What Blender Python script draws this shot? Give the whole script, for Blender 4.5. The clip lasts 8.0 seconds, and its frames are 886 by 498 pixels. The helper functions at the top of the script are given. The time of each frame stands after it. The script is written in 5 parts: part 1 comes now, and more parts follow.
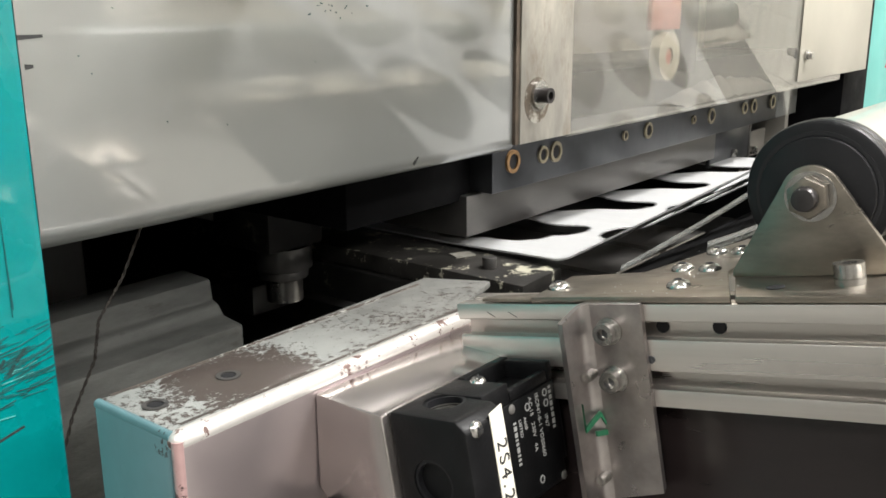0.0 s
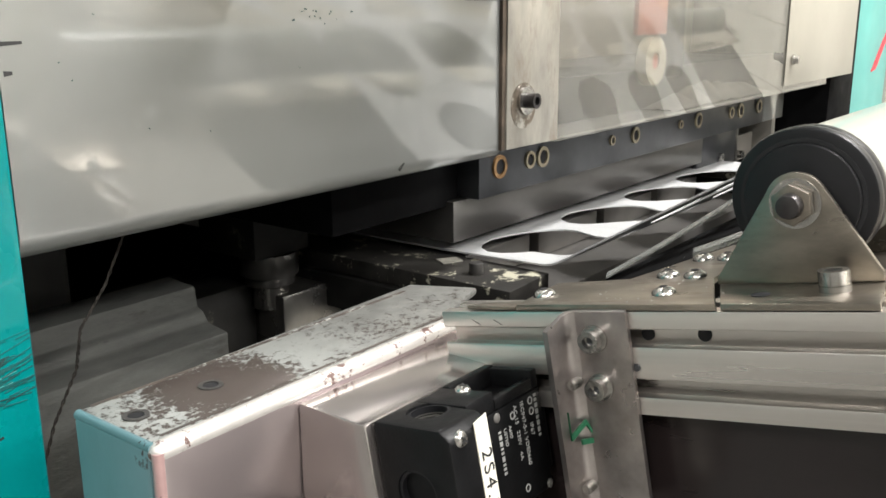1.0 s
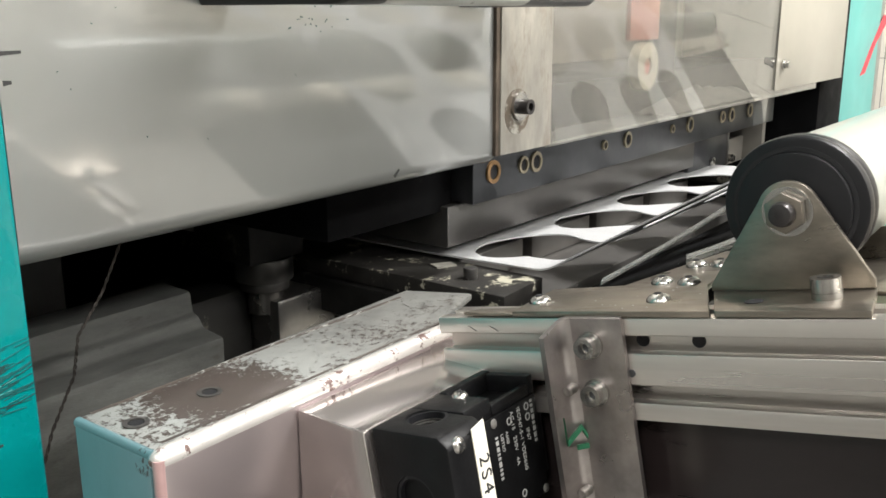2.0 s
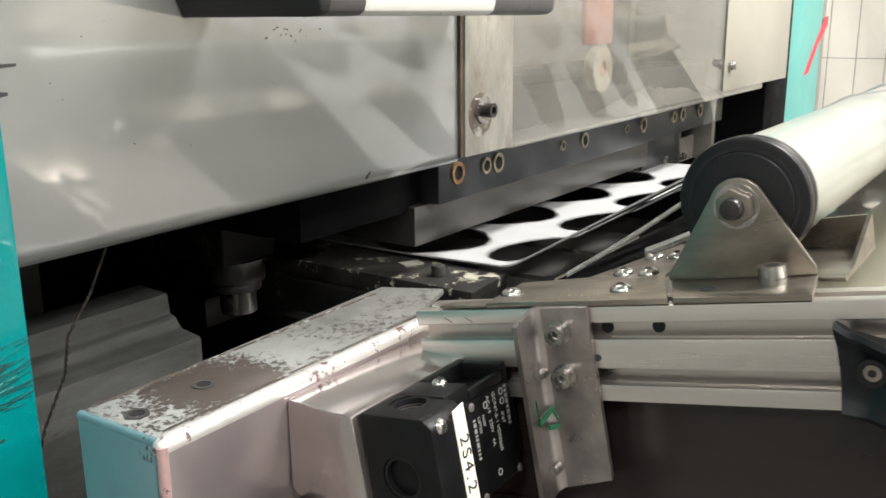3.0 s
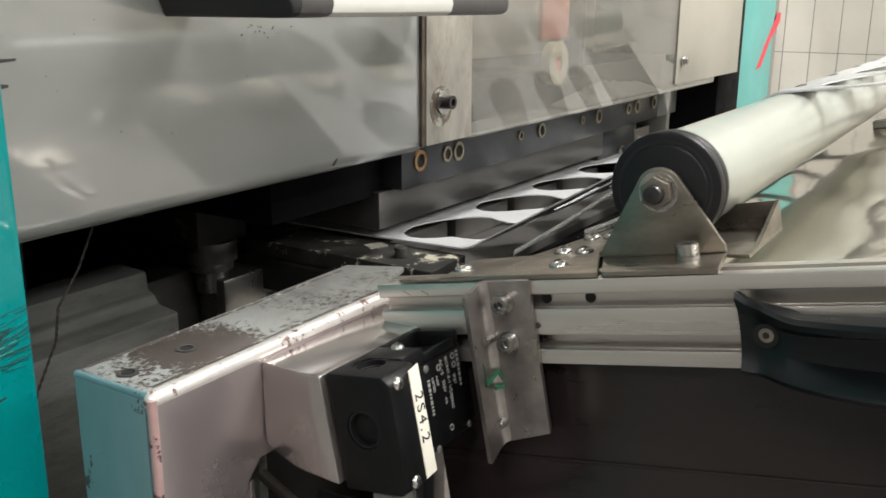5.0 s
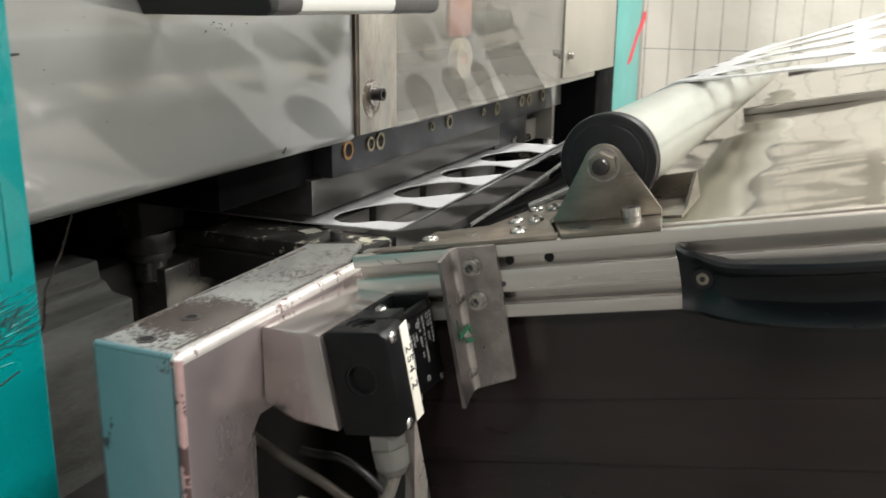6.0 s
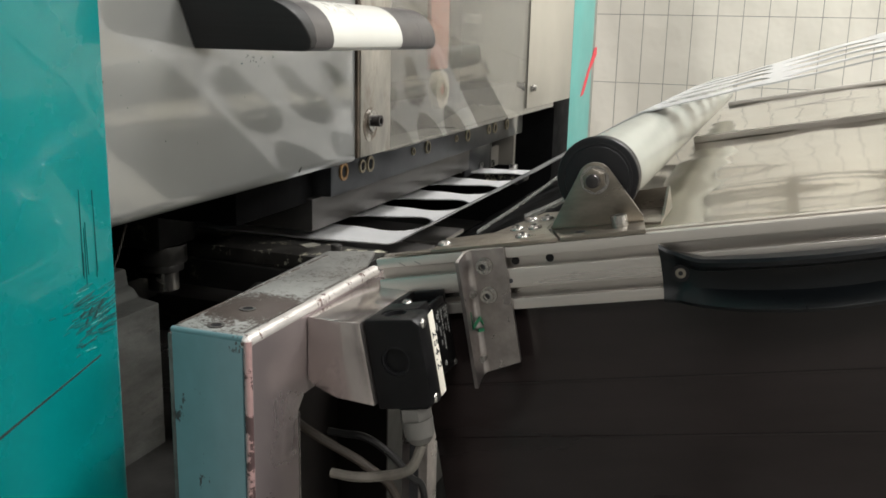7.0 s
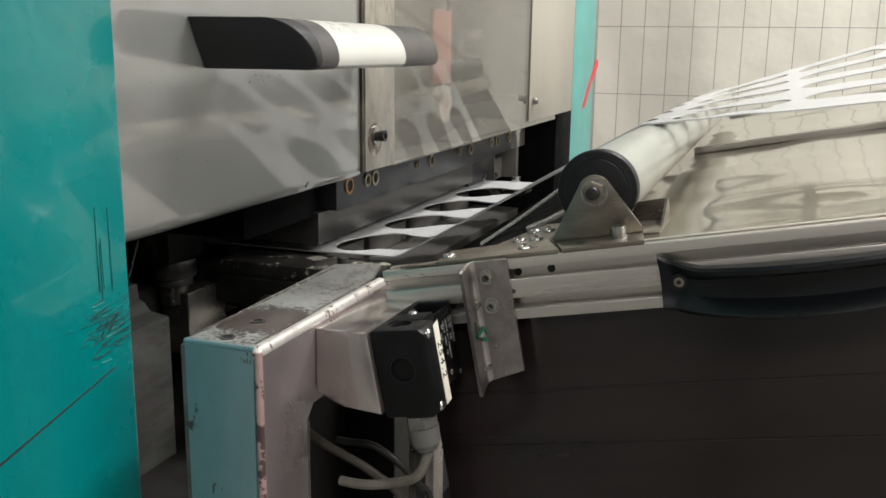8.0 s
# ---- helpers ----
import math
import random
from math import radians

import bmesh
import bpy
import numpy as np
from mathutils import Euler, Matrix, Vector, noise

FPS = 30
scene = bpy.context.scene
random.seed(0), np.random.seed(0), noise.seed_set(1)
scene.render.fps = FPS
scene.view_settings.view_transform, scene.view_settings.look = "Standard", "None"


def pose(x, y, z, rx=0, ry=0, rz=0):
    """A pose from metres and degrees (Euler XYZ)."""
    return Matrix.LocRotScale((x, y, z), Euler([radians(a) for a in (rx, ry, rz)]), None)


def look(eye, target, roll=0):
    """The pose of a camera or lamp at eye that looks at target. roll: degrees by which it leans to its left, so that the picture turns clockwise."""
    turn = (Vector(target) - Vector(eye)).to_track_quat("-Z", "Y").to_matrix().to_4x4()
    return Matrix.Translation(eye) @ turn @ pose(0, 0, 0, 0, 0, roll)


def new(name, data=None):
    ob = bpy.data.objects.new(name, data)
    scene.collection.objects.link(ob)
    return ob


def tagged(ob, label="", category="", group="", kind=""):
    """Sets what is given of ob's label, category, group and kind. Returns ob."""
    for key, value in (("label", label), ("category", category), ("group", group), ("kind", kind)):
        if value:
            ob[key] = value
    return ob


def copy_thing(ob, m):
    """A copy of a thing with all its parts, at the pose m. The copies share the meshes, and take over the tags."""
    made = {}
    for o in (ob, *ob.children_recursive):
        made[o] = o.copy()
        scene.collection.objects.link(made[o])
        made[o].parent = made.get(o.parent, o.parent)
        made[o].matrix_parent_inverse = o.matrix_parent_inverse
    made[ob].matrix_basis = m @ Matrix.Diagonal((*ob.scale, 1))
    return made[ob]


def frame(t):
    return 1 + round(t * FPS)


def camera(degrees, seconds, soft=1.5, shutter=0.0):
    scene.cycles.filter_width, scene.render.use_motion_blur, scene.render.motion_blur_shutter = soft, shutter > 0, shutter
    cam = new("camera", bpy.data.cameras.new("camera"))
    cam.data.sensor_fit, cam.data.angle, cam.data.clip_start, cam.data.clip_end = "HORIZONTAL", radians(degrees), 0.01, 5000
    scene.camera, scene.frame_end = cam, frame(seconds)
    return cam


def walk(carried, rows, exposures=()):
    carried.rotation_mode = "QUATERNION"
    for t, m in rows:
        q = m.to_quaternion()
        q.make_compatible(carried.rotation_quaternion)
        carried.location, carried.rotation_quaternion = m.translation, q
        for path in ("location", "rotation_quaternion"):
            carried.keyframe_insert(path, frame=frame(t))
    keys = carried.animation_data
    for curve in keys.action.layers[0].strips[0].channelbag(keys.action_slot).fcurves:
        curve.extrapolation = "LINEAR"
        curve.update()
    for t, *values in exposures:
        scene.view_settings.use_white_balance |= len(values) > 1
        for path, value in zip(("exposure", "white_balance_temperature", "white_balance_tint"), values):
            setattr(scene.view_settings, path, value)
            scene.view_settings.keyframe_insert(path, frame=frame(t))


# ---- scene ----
cam = camera(51.8, 8.0, soft=1.6, shutter=0.4)
PATH = [
    (0, (-0.049, 0.048, 1.09), (1.467, 1.25, 0.583), -0.3),
    (0.5, (-0.045, 0.048, 1.09), (1.483, 1.236, 0.585), -0.3),
    (1, (-0.045, 0.048, 1.091), (1.486, 1.233, 0.592), -0.3),
    (2.5, (-0.059, 0.048, 1.096), (1.507, 1.191, 0.603), -0.3),
    (3, (-0.079, 0.039, 1.1), (1.522, 1.132, 0.606), -0.5),
    (3.5, (-0.11, 0.02, 1.109), (1.512, 1.085, 0.623), -0.7),
    (4, (-0.127, 0.022, 1.102), (1.491, 1.079, 0.589), 0.2),
    (5.5, (-0.119, -0.002, 1.112), (1.547, 0.974, 0.588), 0.3),
    (6, (-0.211, 0.027, 1.11), (1.558, 0.799, 0.588), 0.6),
    (6.5, (-0.295, 0.041, 1.107), (1.518, 0.722, 0.609), 1.5),
    (7, (-0.321, 0.038, 1.115), (1.51, 0.698, 0.658), 1.4),
    (7.5, (-0.329, 0.036, 1.118), (1.509, 0.697, 0.69), 1.5),
    (8, (-0.337, 0.032, 1.119), (1.497, 0.704, 0.687), 0.8),
]
walk(cam, [(t, look(eye, target, roll)) for t, eye, target, roll in PATH],
     [(0, 0.13), (0.5, 0.18), (1, 0.16), (2.5, 0.13), (3, 0.09), (3.5, -0.33), (4, -0.32), (5.5, -0.26), (6, -0.24), (6.5, -0.28), (7, -0.56), (7.5, -0.6), (8, -0.62)])

# ---- light: rows of unseen ceiling lamps in a closed hall ----
world = bpy.data.worlds.new("hall_air")
scene.world = world
world.use_nodes = True
world.node_tree.nodes["Background"].inputs[0].default_value = (0.75, 0.8, 0.85, 1)
world.node_tree.nodes["Background"].inputs[1].default_value = 0.05

# the 185 W lamp is added to brighten the tarpaulin; west ones lift the rail
LAMPS = [(-1.6, -2.3, 62), (0.6, -2.9, 50), (1.8, -0.9, 185), (-2.6, -0.4, 65), (2.0, -4.2, 130), (-0.8, -4.6, 70)]
LAMP_Z = 3.55
for lx, ly, watts in LAMPS:
    data = bpy.data.lights.new("ceiling_lamp_light", "AREA")
    data.shape, data.size, data.size_y, data.energy, data.color = "RECTANGLE", 1.5, 0.35, watts, (1.0, 0.985, 0.96)
    new("ceiling_lamp_light", data).matrix_world = pose(lx, ly, LAMP_Z)


# ---- materials ----
def mat(name, color, rough=0.5, metal=0.0, vary=0.12, scale=40.0, bump=0.0, bump_scale=200.0, stretch=(1, 1, 1),
        coat=0.0, coat_rough=0.1, spec=0.5, wear=None, wear_at=0.6, wear_scale=30.0, wear_rough=0.6, wear_metal=0.0,
        wear_width=0.03, transmission=0.0, coat_ior=1.5, wear_fractal=0.72, emit=0.0, rough_vary=0.15, alpha=1.0):
    """A surface with grain, slow stains, fine relief and, where asked, worn patches of a second colour."""
    m = bpy.data.materials.new(name)
    m.use_nodes = True
    n, l = m.node_tree.nodes, m.node_tree.links
    b = n["Principled BSDF"]
    b.inputs["Metallic"].default_value = metal
    b.inputs["Coat Weight"].default_value = coat
    b.inputs["Coat Roughness"].default_value = coat_rough
    b.inputs["Coat IOR"].default_value = coat_ior
    b.inputs["Specular IOR Level"].default_value = spec
    b.inputs["Transmission Weight"].default_value = transmission
    if emit:
        b.inputs["Emission Color"].default_value = (*color, 1)
        b.inputs["Emission Strength"].default_value = emit
    tc = n.new("ShaderNodeTexCoord")
    mp = n.new("ShaderNodeMapping")
    mp.inputs["Scale"].default_value = stretch
    l.new(tc.outputs["Object"], mp.inputs["Vector"])

    def noise_tex(sc, detail=5.0, rough_=0.6):
        t = n.new("ShaderNodeTexNoise")
        t.inputs["Scale"].default_value, t.inputs["Detail"].default_value, t.inputs["Roughness"].default_value = sc, detail, rough_
        l.new(mp.outputs[0], t.inputs["Vector"])
        return t.outputs["Fac"]

    def ramp(fac, a, c, p=0.3, q=0.7):
        r = n.new("ShaderNodeValToRGB")
        r.color_ramp.elements[0].position, r.color_ramp.elements[1].position = p, q
        r.color_ramp.elements[0].color, r.color_ramp.elements[1].color = a, c
        l.new(fac, r.inputs[0])
        return r.outputs[0]

    def mix(fac, a, c, kind="MIX"):
        x = n.new("ShaderNodeMix")
        x.data_type, x.blend_type = "RGBA", kind
        for sock, v in ((x.inputs[0], fac), (x.inputs[6], a), (x.inputs[7], c)):
            if isinstance(v, (int, float, tuple)):
                sock.default_value = v
            else:
                l.new(v, sock)
        return x.outputs[2]

    lo = tuple(max(0, v * (1 - vary)) for v in color) + (1,)
    hi = tuple(min(1, v * (1 + vary)) for v in color) + (1,)
    col = ramp(noise_tex(scale), lo, hi)
    slow = ramp(noise_tex(scale * 0.13, 3), (1 - vary * 1.2,) * 3 + (1,), (1, 1, 1, 1))
    col = mix(1.0, col, slow, "MULTIPLY")
    rgh = ramp(noise_tex(scale * 0.6), (rough * (1 - rough_vary),) * 3 + (1,), (min(1, rough * (1 + rough_vary)),) * 3 + (1,))
    met = None
    if wear:
        w1 = noise_tex(wear_scale, 9, wear_fractal)
        mask = ramp(w1, (0, 0, 0, 1), (1, 1, 1, 1), wear_at, wear_at + wear_width)
        col = mix(mask, col, (*wear, 1))
        rgh = mix(mask, rgh, (wear_rough,) * 3 + (1,))
        met = mix(mask, (metal,) * 3 + (1,), (wear_metal,) * 3 + (1,))
        l.new(met, b.inputs["Metallic"])
    l.new(col, b.inputs["Base Color"])
    l.new(rgh, b.inputs["Roughness"])
    if bump:
        bp = n.new("ShaderNodeBump")
        bp.inputs["Strength"].default_value, bp.inputs["Distance"].default_value = 1.0, bump
        l.new(noise_tex(bump_scale, 4), bp.inputs["Height"])
        l.new(bp.outputs[0], b.inputs["Normal"])
    return m


TEAL = mat("teal_machine_paint", (0.0, 0.205, 0.207), 0.28, vary=0.08, scale=12, bump=0.0002, bump_scale=120, coat=0.45, coat_rough=0.04, coat_ior=1.5, spec=0.3)
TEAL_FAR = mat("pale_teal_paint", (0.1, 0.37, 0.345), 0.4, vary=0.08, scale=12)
PANEL = mat("grey_lacquered_sheet", (0.285, 0.29, 0.28), 0.34, 0.3, vary=0.05, scale=9, bump=0.00002, bump_scale=14, coat=1.0, coat_rough=0.065, coat_ior=1.85,
            wear=(0.12, 0.11, 0.09), wear_at=0.79, wear_scale=60, wear_width=0.02)
ENDPLATE = mat("pale_beige_plate", (0.43, 0.405, 0.345), 0.4, 0.1, vary=0.05, scale=9, coat=0.3, coat_rough=0.12)
STRIP = mat("stained_steel_strip", (0.42, 0.395, 0.345), 0.36, 0.35, vary=0.25, scale=60, stretch=(1, 1, 0.4), wear=(0.2, 0.155, 0.11), wear_at=0.5, wear_scale=24, wear_width=0.2)


def clear_sheet(name, tint, haze, gloss_rough, gloss_base):
    """A clear pane: straight through, glossy by Fresnel, with a slight dusty haze."""
    m = bpy.data.materials.new(name)
    m.use_nodes = True
    n, l = m.node_tree.nodes, m.node_tree.links
    n.remove(n["Principled BSDF"])
    out = n["Material Output"]
    clear, gloss, dust, fres, mix1, mix2 = (n.new("ShaderNode" + k) for k in ("BsdfTransparent", "BsdfGlossy", "BsdfDiffuse", "LayerWeight", "MixShader", "MixShader"))
    clear.inputs[0].default_value, dust.inputs[0].default_value = (*tint, 1), (0.7, 0.68, 0.63, 1)
    gloss.inputs["Roughness"].default_value, fres.inputs[0].default_value = gloss_rough, 0.5
    curve, scale_up = n.new("ShaderNodeMath"), n.new("ShaderNodeMath")
    curve.operation, scale_up.operation = "POWER", "MULTIPLY_ADD"
    curve.inputs[1].default_value = 3.5
    scale_up.inputs[1].default_value, scale_up.inputs[2].default_value = 0.9, gloss_base
    l.new(fres.outputs["Facing"], curve.inputs[0])
    l.new(curve.outputs[0], scale_up.inputs[0])
    tc, nz, rp = n.new("ShaderNodeTexCoord"), n.new("ShaderNodeTexNoise"), n.new("ShaderNodeMapRange")
    nz.inputs["Scale"].default_value = 14
    rp.inputs[3].default_value, rp.inputs[4].default_value = haze * 0.5, haze * 1.5
    l.new(tc.outputs["Object"], nz.inputs["Vector"])
    l.new(nz.outputs["Fac"], rp.inputs[0])
    l.new(rp.outputs[0], mix1.inputs[0])
    l.new(clear.outputs[0], mix1.inputs[1])
    l.new(dust.outputs[0], mix1.inputs[2])
    l.new(scale_up.outputs[0], mix2.inputs[0])
    l.new(mix1.outputs[0], mix2.inputs[1])
    l.new(gloss.outputs[0], mix2.inputs[2])
    l.new(mix2.outputs[0], out.inputs["Surface"])
    return m


ACRYL = clear_sheet("scuffed_clear_acrylic", (0.93, 0.92, 0.89), 0.07, 0.03, 0.05)
ALU = mat("anodised_aluminium", (0.68, 0.64, 0.6), 0.29, 0.9, vary=0.16, scale=60, stretch=(1, 0.03, 1), bump=0.00003, bump_scale=500)
STAIN = mat("brushed_stainless", (0.29, 0.26, 0.22), 0.3, 0.92, vary=0.3, scale=70, stretch=(1, 0.35, 1), bump=0.00006, bump_scale=300, wear=(0.13, 0.1, 0.075), wear_at=0.56, wear_scale=30, wear_width=0.18, wear_metal=0.6)
ANGLE = mat("raw_steel_angle", (0.4, 0.365, 0.35), 0.3, 0.9, vary=0.22, scale=70, bump=0.0001, bump_scale=180, wear=(0.3, 0.24, 0.22), wear_at=0.6, wear_scale=18, wear_width=0.2, wear_metal=0.6)
ZINC = mat("zinc_plated_screw", (0.5, 0.485, 0.46), 0.24, 0.95, vary=0.15, scale=120)
DARKBOLT = mat("blackened_bolt", (0.06, 0.055, 0.055), 0.35, 0.7, vary=0.3, scale=150)
BRASS = mat("greasy_brass_rim", (0.4, 0.345, 0.24), 0.4, 0.5, vary=0.3, scale=120)
RUSTRIM = mat("rusty_orange_rim", (0.42, 0.24, 0.1), 0.5, 0.3, vary=0.35, scale=160, wear=(0.5, 0.42, 0.28), wear_at=0.55, wear_scale=90, wear_width=0.1)
BLACKP = mat("black_moulded_plastic", (0.007, 0.007, 0.0075), 0.4, spec=0.18, vary=0.25, scale=90, bump=0.00012, bump_scale=700, wear=(0.12, 0.115, 0.11), wear_at=0.78, wear_scale=160, wear_width=0.03)
RUBBER = mat("black_rubber", (0.01, 0.01, 0.0115), 0.42, spec=0.3, vary=0.2, scale=60, bump=0.00008, bump_scale=400)
GRIP = mat("dark_grip_plastic", (0.006, 0.0075, 0.009), 0.32, spec=0.28, vary=0.2, scale=60, bump=0.00005, bump_scale=600)


def chipped_top():
    """Light grey paint, flecked with small chips, rubbed brown round its screw holes and towards the joint."""
    m = mat("chipped_grey_paint", (0.165, 0.165, 0.155), 0.42, vary=0.2, scale=90, bump=0.00015, bump_scale=300)
    n, l = m.node_tree.nodes, m.node_tree.links
    b = n["Principled BSDF"]
    tc = n.new("ShaderNodeTexCoord")

    def math_node(kind, a, c):
        x = n.new("ShaderNodeMath")
        x.operation = kind
        for sock, v in zip(x.inputs, (a, c)):
            if isinstance(v, (int, float)):
                sock.default_value = v
            else:
                l.new(v, sock)
        return x.outputs[0]

    def near(point, reach):
        d = n.new("ShaderNodeVectorMath")
        d.operation = "DISTANCE"
        d.inputs[1].default_value = point
        l.new(tc.outputs["Object"], d.inputs[0])
        x = n.new("ShaderNodeMapRange")
        x.inputs[1].default_value, x.inputs[2].default_value, x.inputs[3].default_value, x.inputs[4].default_value = 0.0, reach, 1.0, 0.0
        l.new(d.outputs["Value"], x.inputs[0])
        return x.outputs[0]

    def grain(scale, detail, rough):
        t = n.new("ShaderNodeTexNoise")
        t.inputs["Scale"].default_value, t.inputs["Detail"].default_value, t.inputs["Roughness"].default_value = scale, detail, rough
        l.new(tc.outputs["Object"], t.inputs["Vector"])
        return t.outputs["Fac"]

    rub = math_node("MULTIPLY", near((0.194, 0.362, 0.931), 0.045), 0.36)
    rub = math_node("ADD", rub, math_node("MULTIPLY", near((0.2, 0.335, 0.931), 0.03), 0.1))
    rub = math_node("ADD", rub, math_node("MULTIPLY", near((0.152, 0.361, 0.931), 0.016), 0.12))
    rub = math_node("ADD", rub, math_node("MULTIPLY", math_node("SUBTRACT", grain(30, 3, 0.5), 0.5), 0.34))
    total = math_node("ADD", grain(340, 8, 0.72), rub)
    r = n.new("ShaderNodeMapRange")
    r.inputs[1].default_value, r.inputs[2].default_value = 0.588, 0.602
    l.new(total, r.inputs[0])
    pale = n.new("ShaderNodeMix")
    pale.data_type = "RGBA"
    pale.inputs[7].default_value = (0.31, 0.32, 0.305, 1)
    l.new(near((0.185, 0.36, 0.931), 0.11), pale.inputs[0])
    l.new(b.inputs["Base Color"].links[0].from_socket, pale.inputs[6])
    old = pale.outputs[2]
    x = n.new("ShaderNodeMix")
    x.data_type = "RGBA"
    x.inputs[7].default_value = (0.066, 0.052, 0.045, 1)
    l.new(r.outputs[0], x.inputs[0])
    l.new(old, x.inputs[6])
    l.new(x.outputs[2], b.inputs["Base Color"])
    bp = n.new("ShaderNodeBump")
    bp.invert = True
    bp.inputs["Distance"].default_value = 0.00025
    l.new(r.outputs[0], bp.inputs["Height"])
    l.new(bp.outputs[0], b.inputs["Normal"])
    l.new(math_node("MULTIPLY", r.outputs[0], 0.2), b.inputs["Metallic"])
    return m


CHIP = chipped_top()
BEAMBLUE = mat("worn_grey_blue_paint", (0.1, 0.19, 0.21), 0.42, vary=0.12, scale=25, bump=0.0001, bump_scale=200, coat=0.25,
               wear=(0.03, 0.026, 0.026), wear_at=0.585, wear_scale=40, wear_width=0.008, stretch=(1, 1, 0.6))
# pink tint in the colour stands in for a reddish reflection
BEAMFACE = mat("pink_reflection_front", (0.43, 0.37, 0.37), 0.29, 0.8, vary=0.05, scale=14, bump=0.00004, bump_scale=300)
BARE = mat("bare_worn_edge", (0.66, 0.63, 0.6), 0.38, 0.45, vary=0.1, scale=70, wear=(0.12, 0.07, 0.06), wear_at=0.565, wear_scale=90, wear_width=0.02)
PINKEDGE = mat("pinkish_worn_corner", (0.55, 0.36, 0.35), 0.35, 0.4, vary=0.12, scale=50, wear=(0.07, 0.04, 0.04), wear_at=0.53, wear_scale=60, wear_width=0.02)
# slight pink here too imitates the reddish reflection
BLOCK = mat("satin_aluminium_cover", (0.52, 0.475, 0.46), 0.17, 0.92, vary=0.06, scale=30, bump=0.00005, bump_scale=400)
WEB = mat("white_plastic_web", (0.6, 0.605, 0.61), 0.36, vary=0.05, scale=300, bump=0.0003, bump_scale=420, coat=0.25, coat_rough=0.2)
TUBE = mat("pale_roller_tube", (0.345, 0.365, 0.33), 0.34, 0.1, vary=0.05, scale=14, coat=0.5, coat_rough=0.12, wear=(0.8, 0.8, 0.78), wear_at=0.74, wear_scale=50, wear_width=0.04)
WHITEP = mat("white_plastic_tube", (0.62, 0.62, 0.58), 0.3, vary=0.03, scale=20, coat=0.4)
CHARCOAL = mat("charcoal_plastic", (0.06, 0.055, 0.056), 0.4, vary=0.15, scale=50, bump=0.00006, bump_scale=500)
DIE = mat("dark_tool_steel", (0.075, 0.078, 0.084), 0.34, 0.6, vary=0.2, scale=25, bump=0.0001, bump_scale=140)
DIELOW = mat("grey_tool_steel", (0.12, 0.115, 0.11), 0.34, 0.65, vary=0.18, scale=25, stretch=(0.3, 1, 1))
SOOT = mat("oily_black_iron", (0.026, 0.025, 0.023), 0.5, 0.2, vary=0.5, scale=18, bump=0.0005, bump_scale=60, wear=(0.15, 0.14, 0.11), wear_at=0.62, wear_scale=18, wear_width=0.06)
BARMAT = mat("grimy_painted_bar", (0.045, 0.042, 0.038), 0.5, 0.3, vary=0.4, scale=30, bump=0.0004, bump_scale=90, wear=(0.42, 0.4, 0.31), wear_at=0.56, wear_scale=32, wear_width=0.03)
CAST = mat("grey_painted_casting", (0.12, 0.123, 0.115), 0.55, vary=0.38, scale=34, bump=0.0011, bump_scale=80, wear=(0.04, 0.035, 0.03), wear_at=0.57, wear_scale=26, wear_width=0.1, stretch=(0.5, 1, 1.6))
PLATEN = mat("ground_steel_platen", (0.22, 0.21, 0.2), 0.34, 0.7, vary=0.12, scale=20)
CHROME = mat("oiled_guide_column", (0.26, 0.25, 0.235), 0.28, 0.9, vary=0.15, scale=30)
# near-black in place of shade: machine inside, bores, slots and sockets
INNER = mat("interior_shade_dark", (0.03, 0.03, 0.032), 0.7, spec=0.2, vary=0.4, scale=6)
INNERWALL = mat("beige_inner_panel", (0.23, 0.215, 0.19), 0.45, vary=0.08, scale=5)
# dark sheet whose red cast paints in a reddish reflection
DARKPC = mat("reflection_tinted_sheet", (0.021, 0.0155, 0.0152), 0.2, vary=0.3, scale=8, bump=0.0004, bump_scale=5, spec=0.42, stretch=(1, 0.4, 2), wear=(0.3, 0.27, 0.25), wear_at=0.8, wear_scale=140, wear_width=0.01)
SHINY = mat("shiny_bowed_steel_sheet", (0.6, 0.56, 0.48), 0.065, 0.95, vary=0.06, scale=9, bump=0.0006, bump_scale=6, stretch=(0.7, 1.6, 1))
WIRE = mat("galvanised_wire", (0.3, 0.285, 0.26), 0.5, 0.5, vary=0.1)
CLOTH = mat("cream_tarpaulin", (0.83, 0.79, 0.7), 0.6, vary=0.05, scale=2.5, bump=0.01, bump_scale=3.5)
RED = mat("red_tape", (0.62, 0.03, 0.05), 0.5, vary=0.1)
REDPLATE = mat("faded_red_plate", (0.34, 0.12, 0.09), 0.5, vary=0.1)
PAPER = mat("label_tape", (0.78, 0.74, 0.64), 0.5, vary=0.05, scale=60)
INK = mat("black_ink", (0.02, 0.02, 0.02), 0.6, vary=0.1)
WHITEINK = mat("white_print", (0.36, 0.36, 0.35), 0.6, vary=0.05)
GREEN = mat("green_marker", (0.01, 0.11, 0.05), 0.5, vary=0.2)
GLAND = mat("grey_nylon_gland", (0.13, 0.125, 0.115), 0.5, vary=0.08)
CABLEG = mat("dusty_grey_cable", (0.19, 0.175, 0.15), 0.55, vary=0.2, scale=80)
CABLEB = mat("black_cable", (0.015, 0.015, 0.015), 0.3, vary=0.1)
ROPE = mat("twisted_wire", (0.05, 0.042, 0.036), 0.5, 0.5, vary=0.4, scale=300)
CONCRETE = mat("sealed_concrete", (0.3, 0.29, 0.27), 0.5, vary=0.15, scale=4, bump=0.0008, bump_scale=30)
HALLWALL = mat("painted_hall_wall", (0.66, 0.66, 0.63), 0.7, vary=0.06, scale=1.5)
